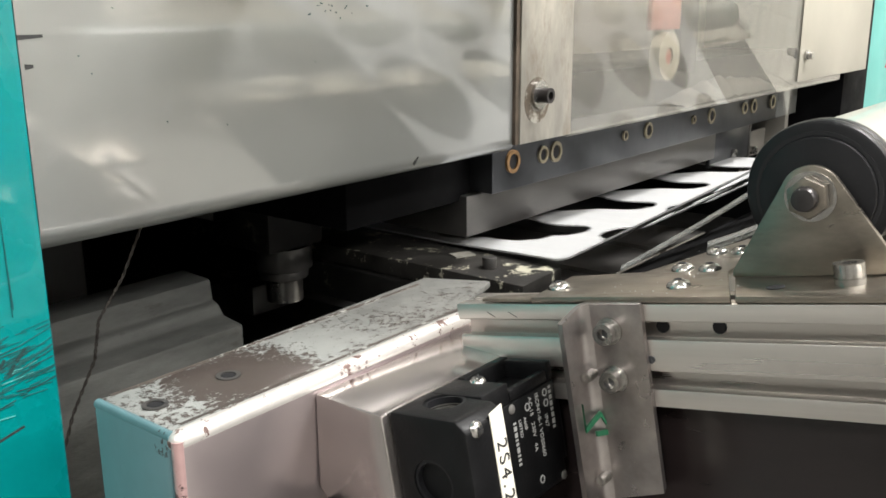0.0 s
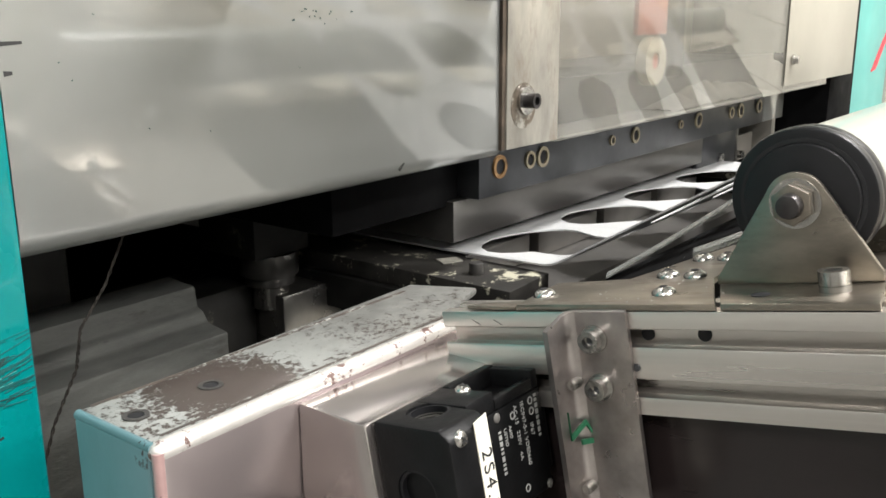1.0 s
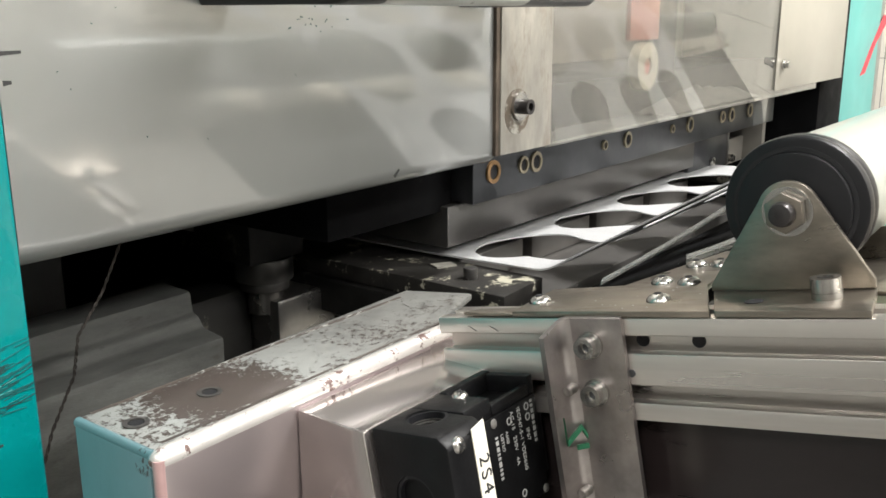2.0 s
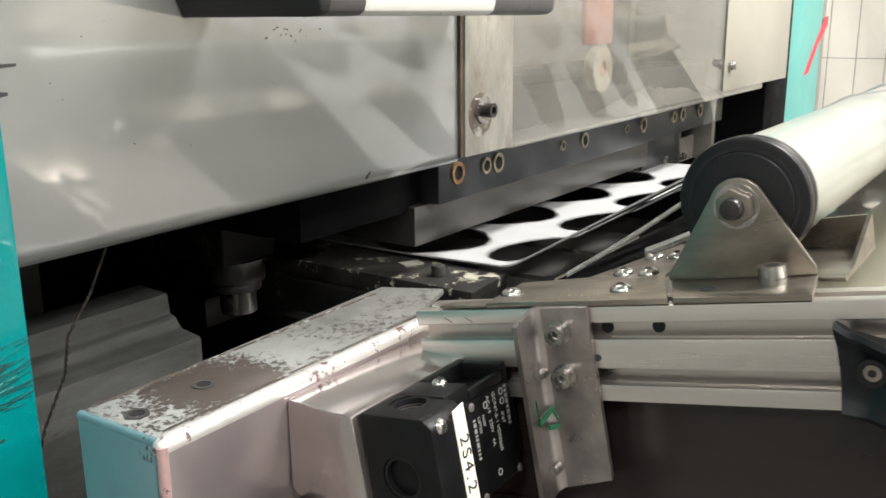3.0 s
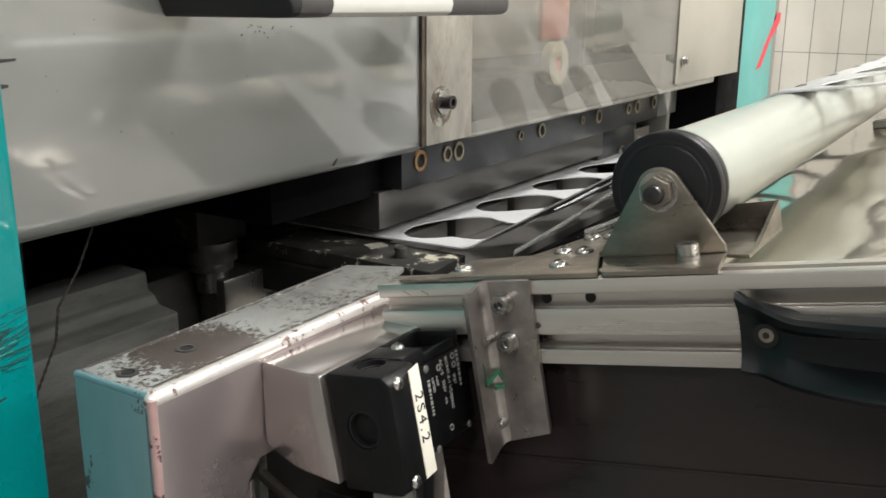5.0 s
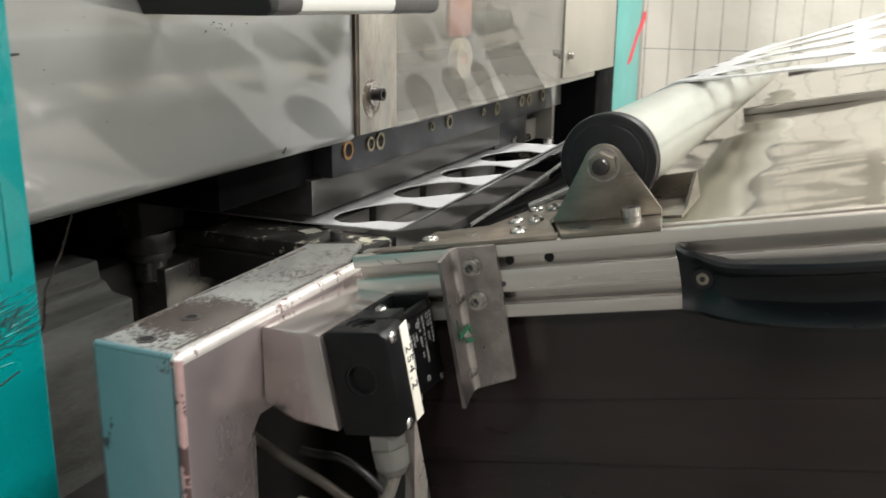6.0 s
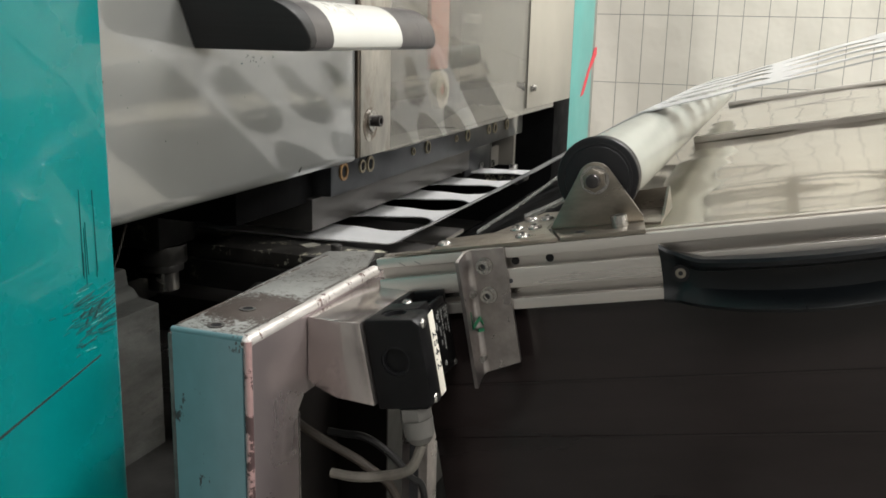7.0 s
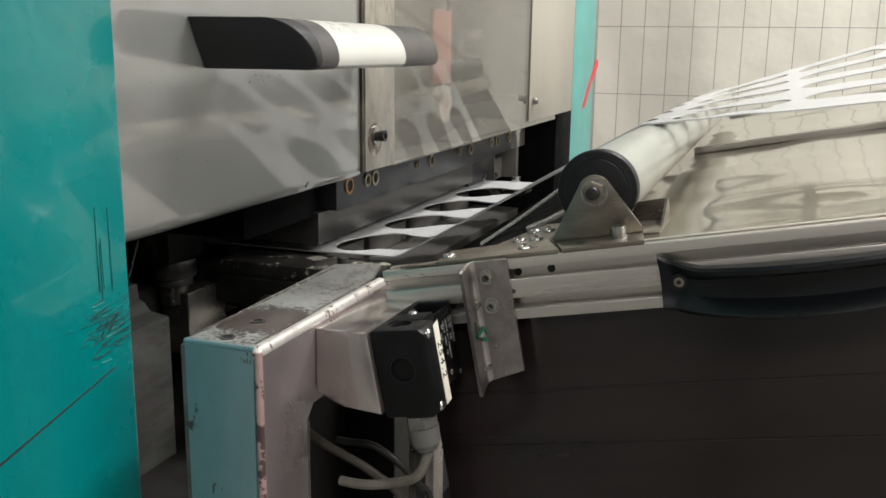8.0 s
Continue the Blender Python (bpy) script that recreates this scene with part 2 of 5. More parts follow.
CEIL = mat("hall_ceiling", (0.6, 0.6, 0.6), 0.8, vary=0.05, scale=1.5)
LAMPGLOW = mat("lamp_diffuser", (1.0, 0.97, 0.92), 0.5, vary=0.0, emit=5.0)
GUIDEPC = mat("clear_guide_strip", (0.4, 0.41, 0.4), 0.2, vary=0.3, scale=90, transmission=0.6, bump=0.0002, bump_scale=160)


# ---- building blocks ----
def box(bm, x0, x1, y0, y1, z0, z1, bevel=0.0, seg=2):
    c = Matrix.Translation(((x0 + x1) / 2, (y0 + y1) / 2, (z0 + z1) / 2)) @ Matrix.Diagonal((x1 - x0, y1 - y0, z1 - z0, 1))
    vs = bmesh.ops.create_cube(bm, size=1.0, matrix=c)["verts"]
    if bevel:
        es = list({e for v in vs for e in v.link_edges})
        bmesh.ops.bevel(bm, geom=es, offset=bevel, segments=seg, affect="EDGES", profile=0.5)
    return bm


def cyl(bm, p0, p1, r0, r1=None, seg=24, bevel=0.0):
    p0, p1 = Vector(p0), Vector(p1)
    d = p1 - p0
    m = Matrix.Translation((p0 + p1) / 2) @ d.to_track_quat("Z", "Y").to_matrix().to_4x4()
    r1 = r0 if r1 is None else r1
    vs = bmesh.ops.create_cone(bm, cap_ends=True, segments=seg, radius1=r0, radius2=r1, depth=d.length, matrix=m)["verts"]
    if bevel:
        es = [e for e in {e for v in vs for e in v.link_edges} if any(len(f.verts) > 4 for f in e.link_faces)]
        bmesh.ops.bevel(bm, geom=es, offset=bevel, segments=2, affect="EDGES", profile=0.5)
    return bm


def prism(bm, pts, lift, bevel=0.0):
    """A flat outline pts (3D points) swept along the vector lift."""
    lift = Vector(lift)
    a = [bm.verts.new(p) for p in pts]
    b = [bm.verts.new(Vector(p) + lift) for p in pts]
    fs = [bm.faces.new(a), bm.faces.new(b[::-1])]
    k = len(pts)
    for i in range(k):
        fs.append(bm.faces.new((a[i], b[i], b[(i + 1) % k], a[(i + 1) % k])))
    bmesh.ops.recalc_face_normals(bm, faces=fs)
    if bevel:
        es = list({e for f in fs for e in f.edges})
        bmesh.ops.bevel(bm, geom=es, offset=bevel, segments=2, affect="EDGES", profile=0.5)
    return bm


def ring(bm, centre, axis, r_out, r_in, depth, seg=28):
    """A flat ring with a hole, its front at centre and its body running along axis by depth."""
    c, ax = Vector(centre), Vector(axis).normalized()
    q = ax.to_track_quat("Z", "Y")
    def loop(r, h):
        return [bm.verts.new(c + ax * h + q @ Vector((r * math.cos(2 * math.pi * i / seg), r * math.sin(2 * math.pi * i / seg), 0))) for i in range(seg)]
    loops = [loop(r_out, 0), loop(r_in, 0), loop(r_in, depth), loop(r_out, depth)]
    fs = []
    for a, b in zip(loops, loops[1:] + loops[:1]):
        for i in range(seg):
            fs.append(bm.faces.new((a[i], a[(i + 1) % seg], b[(i + 1) % seg], b[i])))
    bmesh.ops.recalc_face_normals(bm, faces=fs)
    return bm


def tube(bm, pts, r, seg=10):
    """A round bar that follows the points."""
    pts = [Vector(p) for p in pts]
    smooth = []
    for i in range(len(pts) - 1):
        a, b, c, d = pts[max(i - 1, 0)], pts[i], pts[i + 1], pts[min(i + 2, len(pts) - 1)]
        for k in range(6):
            u = k / 6
            smooth.append(0.5 * ((2 * b) + (c - a) * u + (2 * a - 5 * b + 4 * c - d) * u * u + (3 * b - a - 3 * c + d) * u ** 3))
    smooth.append(pts[-1])
    prev = None
    for i, p in enumerate(smooth):
        t = (smooth[min(i + 1, len(smooth) - 1)] - smooth[max(i - 1, 0)]).normalized()
        q = t.to_track_quat("Z", "Y")
        cur = [bm.verts.new(p + q @ Vector((r * math.cos(2 * math.pi * k / seg), r * math.sin(2 * math.pi * k / seg), 0))) for k in range(seg)]
        if prev:
            for k in range(seg):
                bm.faces.new((prev[k], prev[(k + 1) % seg], cur[(k + 1) % seg], cur[k]))
        else:
            bm.faces.new(cur[::-1])
        prev = cur
    bm.faces.new(prev)
    bmesh.ops.recalc_face_normals(bm, faces=bm.faces)
    return bm


def bmn():
    return bmesh.new()


def mesh_of(name, bm, material, angle=32):
    me = bpy.data.meshes.new(name)
    bm.to_mesh(me)
    bm.free()
    me.materials.append(material)
    me.polygons.foreach_set("use_smooth", [True] * len(me.polygons))
    me.set_sharp_from_angle(angle=radians(angle))
    return me


def part(name, bm, material, parent=None, label=""):
    ob = new(name, mesh_of(name, bm, material))
    ob.parent = parent
    return tagged(ob, label)


def thing(name, label, category, m=Matrix.Identity(4), group="", kind=""):
    ob = new(name)
    ob.matrix_world = m
    ob.empty_display_size = 0.02
    return tagged(ob, label, category, group, kind)


def structure(name, bm, material, label="", category=""):
    return tagged(part(name, bm, material), label, category, "", "structure")


def text_part(name, body, size, m, material, parent, align="LEFT", spacing=1.0):
    c = bpy.data.curves.new(name, "FONT")
    c.body, c.size, c.align_x, c.extrude, c.space_character = body, size, align, 0.00012, spacing
    tmp = new(name, c)
    dg = bpy.context.evaluated_depsgraph_get()
    me = bpy.data.meshes.new_from_object(tmp.evaluated_get(dg))
    bpy.data.objects.remove(tmp)
    me.transform(m)
    me.materials.clear()
    me.materials.append(material)
    ob = new(name, me)
    ob.parent = parent
    return ob


def socket_screw(bm, p, axis, r, h, seg=20):
    """A cylinder head with a hexagon socket, base at p, rising along axis."""
    p, ax = Vector(p), Vector(axis).normalized()
    ring(bm, p + ax * h, -ax, r, r * 0.55, h * 0.7, seg)
    cyl(bm, p, p + ax * h * 0.35, r, seg=seg)
    return bm


def dome(bm, p, axis, r, h, seg=20):
    """A button head: a low dome."""
    p, ax = Vector(p), Vector(axis).normalized()
    q = ax.to_track_quat("Z", "Y")
    prev = None
    for k in range(6):
        a = k / 6 * math.pi / 2
        rr, hh = r * math.cos(a), h * math.sin(a)
        cur = [bm.verts.new(p + ax * hh + q @ Vector((rr * math.cos(2 * math.pi * i / seg), rr * math.sin(2 * math.pi * i / seg), 0))) for i in range(seg)]
        if prev:
            for i in range(seg):
                bm.faces.new((prev[i], prev[(i + 1) % seg], cur[(i + 1) % seg], cur[i]))
        prev = cur
    bm.faces.new(prev)
    return bm


# ---- hall ----
def hall():
    structure("floor", box(bmn(), -6, 8, -6, 6, -0.1, 0.0), CONCRETE, "grey sealed concrete factory floor", "floor")
    structure("ceiling", box(bmn(), -6, 8, -6, 6, 3.75, 3.85), CEIL, "plain light grey factory ceiling", "ceiling")
    structure("wall_south", box(bmn(), -6, 8, -6.1, -6, 0, 3.75), HALLWALL, "plain off-white hall wall", "wall")
    structure("wall_north", box(bmn(), -6, 8, 6, 6.1, 0, 3.75), HALLWALL, "plain off-white hall wall", "wall")
    structure("wall_west", box(bmn(), -6.1, -6, -6, 6, 0, 3.75), HALLWALL, "plain off-white hall wall", "wall")
    structure("wall_east", box(bmn(), 8, 8.1, -6, 6, 0, 3.75), HALLWALL, "plain off-white hall wall", "wall")
    first = None
    for lx, ly, watts in LAMPS:
        if first is None:
            first = thing("ceiling_lamp", "long white ceiling lamp out of view with a lit diffuser", "lamp", pose(lx, ly, LAMP_Z), "ceiling lamps of the hall")
            part("lamp_housing", box(bmn(), -0.8, 0.8, -0.2, 0.2, 0.1, 0.2, 0.01), CEIL, first)
            part("diffuser", box(bmn(), -0.75, 0.75, -0.17, 0.17, 0.05, 0.099, 0.005), LAMPGLOW, first, "glowing white diffuser")
        else:
            copy_thing(first, pose(lx, ly, LAMP_Z))


hall()


# ---- fence and tarpaulin beyond the machine ----
FENCE_X, CELL_Y, CELL_Z = 2.75, 0.0765, 0.217


def fence():
    f = thing("mesh_fence", "dark galvanised wire mesh safety fence", "fence", pose(FENCE_X, 0, 0))
    bm = bmn()
    for k in range(-39, 25):
        box(bm, -0.0013, 0.0013, 0.0175 + k * CELL_Y - 0.0009, 0.0175 + k * CELL_Y + 0.0009, 0.05, 2.4)
    tagged(part("wire_mesh", bm, WIRE, f), kind="stuff")
    for k in range(11):
        z = 0.108 + k * CELL_Z
        part("horizontal_wire", box(bmn(), -0.004, -0.0014, -3.0, 1.88, z - 0.0009, z + 0.0009), WIRE, f)
    for y in (-3.02, 1.9):
        part("fence_post", box(bmn(), -0.02, 0.02, y - 0.02, y + 0.02, 0, 2.45, 0.003), WIRE, f)
    # the tarpaulin hangs in shallow folds behind it
    bm = bmn()
    ny, nz = 90, 40
    grid = [[bm.verts.new((0.02 * noise.noise(Vector((i * 0.13, j * 0.05, 3.0))) + 0.012 * noise.noise(Vector((i * 0.4, j * 0.21, 7.0))) + 0.006 * math.sin(i * 0.55 + 0.02 * j),
                           -3.4 + 5.0 * i / ny, 0.02 + 2.7 * j / nz)) for j in range(nz + 1)] for i in range(ny + 1)]
    for i in range(ny):
        for j in range(nz):
            bm.faces.new((grid[i][j], grid[i + 1][j], grid[i + 1][j + 1], grid[i][j + 1]))
    ob = part("tarpaulin", bm, CLOTH)
    ob.matrix_world = pose(FENCE_X + 0.12, 0, 0)
    mod = ob.modifiers.new("thickness", "SOLIDIFY")
    mod.thickness = 0.003
    tagged(ob, "cream tarpaulin hanging in shallow folds behind a fence", "tarpaulin")


fence()


# ---- machine frame: columns, bed, inside ----
def column(name, label, x0, x1, y0, y1, paint):
    t = thing(name, label, "machine frame", pose(x0, y0, 0))
    part("column_body", box(bmn(), 0, x1 - x0, 0, y1 - y0, 0, 2.3, 0.004), paint, t)
    return t


def scratch(parent, pts, width, material, normal_y):
    """A dark scored line on an upright face that looks towards -y, in the parent's space."""
    bm = bmn()
    for (x0, z0), (x1, z1) in zip(pts, pts[1:]):
        d = Vector((x1 - x0, 0, z1 - z0)).normalized()
        s = Vector((-d.z, 0, d.x)) * width / 2
        prism(bm, [Vector((x0, normal_y, z0)) + s, Vector((x0, normal_y, z0)) - s, Vector((x1, normal_y, z1)) - s * 0.6, Vector((x1, normal_y, z1)) + s * 0.6], (0, 0.0006, 0))
    return part("score_mark", bm, material, parent)


TEALDARK = mat("scored_teal", (0.008, 0.045, 0.045), 0.6, vary=0.3, scale=90)
left = column("machine_column", "teal painted machine column with scuffs and scored lines", -0.03, 0.1515, 0.436, 0.452, TEAL)
scratch(left, [(-0.0, 0.857), (0.05, 0.878), (0.162, 0.907)], 0.0017, INK, -0.0002)
rng = random.Random(4)
TEALMID = mat("rubbed_teal", (0.006, 0.1, 0.1), 0.5, vary=0.3, scale=90)
for k in range(120):
    zx, zz = 0.152 + rng.gauss(0, 0.011), 0.935 + rng.gauss(0, 0.009)
    ln = rng.uniform(0.003, 0.016)
    zx = min(zx, 0.1795 - ln)
    scratch(left, [(zx, zz), (zx + ln, zz + ln * rng.uniform(-0.05, 0.35))], rng.uniform(0.0002, 0.0006), (TEALDARK, TEALMID, TEALMID, TEALMID, TEAL_FAR if k % 3 == 0 else TEALMID)[k % 5], -0.0002 - 0.000002 * k)
for k in range(5):
    zx, zz = 0.146 + 0.004 * k, 0.938 + rng.uniform(-0.007, 0.007)
    scratch(left, [(zx, zz), (zx + rng.uniform(0.002, 0.005), zz + rng.uniform(0.002, 0.005))], 0.0018, TEALDARK, -0.0005)
for k in range(6):
    zx, zz = 0.155 + rng.uniform(-0.006, 0.012), 0.952 + rng.uniform(0, 0.012)
    scratch(left, [(zx, zz), (zx + rng.uniform(-0.001, 0.001), zz + rng.uniform(0.015, 0.055))], 0.00028, TEALMID if k % 2 else TEALDARK, -0.0004)

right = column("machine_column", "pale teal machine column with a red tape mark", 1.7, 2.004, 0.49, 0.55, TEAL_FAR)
part("edge_post", box(bmn(), 0.3045, 0.352, 0.004, 0.05, 0, 2.3, 0.003), WIRE, right, "grey edge post")
part("red_mark", prism(bmn(), [(0.178, -0.0012, 0.978), (0.212, -0.0012, 0.982), (0.275, -0.0012, 1.036), (0.35, -0.0012, 1.075), (0.35, -0.0012, 1.094), (0.325, -0.0012, 1.092), (0.24, -0.0012, 1.03)], (0, 0.001, 0)), RED, right, "strip of red tape")
# near-black that paints shade; this panel fills the dark gap beside the column
SHADE_BLACK = mat("shade_black", (0.004, 0.004, 0.0045), 0.8, spec=0.1)
structure("gap_shade_panel", box(bmn(), 1.552, 1.695, 0.475, 0.9, 0.3, 2.3, 0.002), SHADE_BLACK, "black panel standing in for the shaded gap beside the column", "machine frame")


def inside():
    # mostly unseen shell, added and coloured dark so the inside reads as shaded
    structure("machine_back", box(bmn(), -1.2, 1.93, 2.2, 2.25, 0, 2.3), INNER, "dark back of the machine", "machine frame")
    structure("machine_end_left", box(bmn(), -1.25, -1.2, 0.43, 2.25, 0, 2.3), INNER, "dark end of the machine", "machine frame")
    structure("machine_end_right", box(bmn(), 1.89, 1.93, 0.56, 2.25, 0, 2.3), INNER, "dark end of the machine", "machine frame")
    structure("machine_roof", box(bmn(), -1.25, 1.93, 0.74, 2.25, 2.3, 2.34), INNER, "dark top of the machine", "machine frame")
    structure("press_crown", box(bmn(), -1.2, 0.62, 0.53, 2.2, 1.06, 1.3), INNER, "crown of the press in a dark shade colour", "machine frame")
    structure("press_crown_right", box(bmn(), 0.62, 1.9, 0.74, 2.2, 1.06, 1.3), INNER, "crown of the press in a dark shade colour", "machine frame")
    structure("cover_left_grey", box(bmn(), -1.2, -0.032, 0.44, 0.46, 0.0, 2.2, 0.002), PANEL, "plain grey machine cladding", "machine frame")
    structure("machine_bed", box(bmn(), -1.2, 1.9, 0.47, 2.2, 0.45, 0.72), SOOT, "oily black machine bed", "machine frame")
    structure("inner_wall", box(bmn(), 0.64, 1.62, 0.72, 0.735, 0.99, 1.9), INNERWALL, "beige sheet wall behind the window", "machine frame")
    # apron coloured near-black in place of the shade under the opening
    structure("machine_apron", box(bmn(), 0.4, 1.62, 0.48, 0.5, 0.0, 0.7), SHADE_BLACK, "apron under the opening, blackened to stand in for shade", "machine frame")


    # two added black sheets stand in for the darkness below the web
    structure("under_web_shade", prism(bmn(), [(0.36, 0.44, 0.80), (1.75, 0.44, 0.80), (1.75, 0.44, 0.84), (0.36, 0.44, 0.84)], (0, 0.005, 0)), SHADE_BLACK, "added black sheet standing in for shade below the web", "machine frame")
    structure("under_web_shade_slope", prism(bmn(), [(0.47, 0.44, 0.84), (1.75, 0.44, 0.84), (1.75, 0.20, 0.962), (0.47, 0.20, 0.962)], (0, 0, -0.004)), SHADE_BLACK, "added sloping black sheet standing in for shade below the web", "machine frame")


inside()


# ---- front cover with window, seam strip and pull handle ----
# darker copy of the handle's charcoal: the leg's shaded side as colour
SHADELEG = mat("shaded_ribbed_leg", (0.012, 0.012, 0.013), 0.55, vary=0.2, scale=60, bump=0.0003, bump_scale=40, stretch=(1, 0.1, 6))


def front_cover():
    d = thing("machine_cover", "grey lacquered front cover with clear window and pull handle", "machine cover", pose(0.16, 0.455, 0.979))
    bm = bmn()
    # sheet with a rolled lower edge
    prof = [(0.0, 0.5), (0.0, 0.012)] + [(0.012 - 0.012 * math.cos(a), 0.012 - 0.012 * math.sin(a)) for a in (0.3, 0.6, 0.9, 1.2, 1.57)] + [(0.05, 0.0), (0.05, 0.003), (0.013, 0.003), (0.003, 0.013), (0.003, 0.5)]
    prism(bm, [(0, y, z) for y, z in prof], (0.3985, 0, 0))
    part("cover_sheet", bm, PANEL, d)
    bm = bmn()
    box(bm, 0.3985, 0.477, -0.0045, -0.0005, 0.0065, 0.5, 0.0008)
    part("seam_strip", bm, STRIP, d, "stained upright steel strip")
    part("seam_groove", box(bmn(), 0.3935, 0.3985, -0.003, 0.0, 0.0065, 0.5), mat("rusty_groove", (0.1, 0.075, 0.055), 0.6, 0.3, vary=0.4, scale=60), d, "rusty dark seam")
    bm = bmn()
    ring(bm, (0.424, -0.0075, 0.044), (0, 1, 0), 0.0115, 0.006, 0.003)
    washer = part("washer", bm, ZINC, d)
    part("oil_stain", ring(bmn(), (0.422, -0.0048, 0.040), (0, 1, 0), 0.0185, 0.009, 0.0004), mat("oily_brown_stain", (0.14, 0.11, 0.08), 0.4, 0.2, vary=0.3, scale=90, wear=(0.46, 0.44, 0.39), wear_at=0.5, wear_scale=70, wear_width=0.12, wear_rough=0.36, wear_metal=0.3), d, "dark oily ring round the bolt")
    bm = socket_screw(bmn(), (0.424, -0.0075, 0.044), (0, -1, 0), 0.0062, 0.009)
    part("cover_bolt", bm, DARKBOLT, d, "black socket head bolt")
    pane = part("window_pane", box(bmn(), 0.4772, 1.29, -0.001, 0.004, 0.004, 0.5, 0.0006), ACRYL, d, "scuffed clear acrylic window")
    pane.visible_shadow = False
    part("edge_plate", box(bmn(), 1.085, 1.43, -0.0022, -0.0012, 0.013, 0.5, 0.0008), ENDPLATE, d, "pale beige end plate of the window")
    bm = cyl(bmn(), (1.108, -0.0036, 0.048), (1.108, -0.006, 0.048), 0.0075)
    cyl(bm, (1.108, -0.006, 0.048), (1.108, -0.012, 0.048), 0.0052, seg=6)
    part("hexagon_nut", bm, ZINC, d)
    # pull handle: two slanted feet, dark sleeves and a pale tube
    # left leg takes the shade-darkened colour, the right leg plain charcoal
    h = part("pull_handle", handle_piece(0.094, 0.1345, -0.0008, 0.5, 0.0, 0.0012), SHADELEG, d, "charcoal pull handle with a white middle")
    part("handle_leg", handle_piece(0.3475, 0.384, -0.0008), CHARCOAL, h)
    for a, b, m in ((0.1347, 0.1635, CHARCOAL), (0.1637, 0.300, WHITEP), (0.3002, 0.3473, CHARCOAL)):
        part("sleeve", handle_piece(a, b, -0.05), m, h, "white plastic sleeve" if m is WHITEP else "charcoal plastic sleeve")
    # small dents and scrapes
    rr = random.Random(9)
    for k in range(11):
        x, z = rr.uniform(0.02, 0.37), rr.uniform(0.01, 0.2)
        scratch(d, [(x, z), (x + rr.uniform(-0.001, 0.001), z + rr.uniform(0.0003, 0.0012))], rr.uniform(0.0003, 0.0007), TEALDARK, -0.0002)
    for k in range(16):
        x, z = 0.2 + rr.gauss(0, 0.016), 0.112 + rr.gauss(0, 0.006)
        scratch(d, [(x, z), (x + rr.uniform(-0.003, 0.003), z + rr.uniform(-0.0012, 0.0012))], rr.uniform(0.0004, 0.0012), TEALDARK, -0.0002)
    scratch(d, [(0.0, 0.1), (0.012, 0.1005)], 0.0022, INK, -0.0002)
    scratch(d, [(0.002, 0.087), (0.006, 0.0872)], 0.0025, INK, -0.0002)
    scratch(d, [(0.272, 0.007), (0.277, 0.0115)], 0.002, INK, -0.0002)


def grip_section(back):
    """Outline of the handle in its upright plane: flat below, curved in front, open-ended towards the cover at back."""
    pts = [(back, 0.160), (-0.058, 0.160)]
    for k in range(1, 11):
        a = k / 10 * math.pi / 2
        pts.append((-0.058 - 0.034 * math.sin(a), 0.129 + 0.031 * math.cos(a)))
    return pts + [(-0.0905, 0.1245), (-0.087, 0.1222), (-0.082, 0.1215), (back, 0.1215)]


def handle_piece(x0, x1, back, slant0=0.0, slant1=0.0, bevel=0.0):
    """A length of the handle from x0 to x1; its ends lean by slant per metre of height."""
    bm = bmn()
    sec = grip_section(back)
    loops = [[bm.verts.new((x + s * (0.16 - z) + 0.18 * (s != 0) * -y, y, z)) for y, z in sec] for x, s in ((x0, slant0), (x1, slant1))]
    k = len(sec)
    for i in range(k):
        bm.faces.new((loops[0][i], loops[1][i], loops[1][(i + 1) % k], loops[0][(i + 1) % k]))
    caps = [bm.faces.new(loops[0]), bm.faces.new(loops[1][::-1])]
    bmesh.ops.recalc_face_normals(bm, faces=bm.faces)
    if bevel:
        bmesh.ops.bevel(bm, geom=[e for e in caps[0].edges], offset=bevel, segments=3, affect="EDGES", profile=0.5)
    return bm


front_cover()


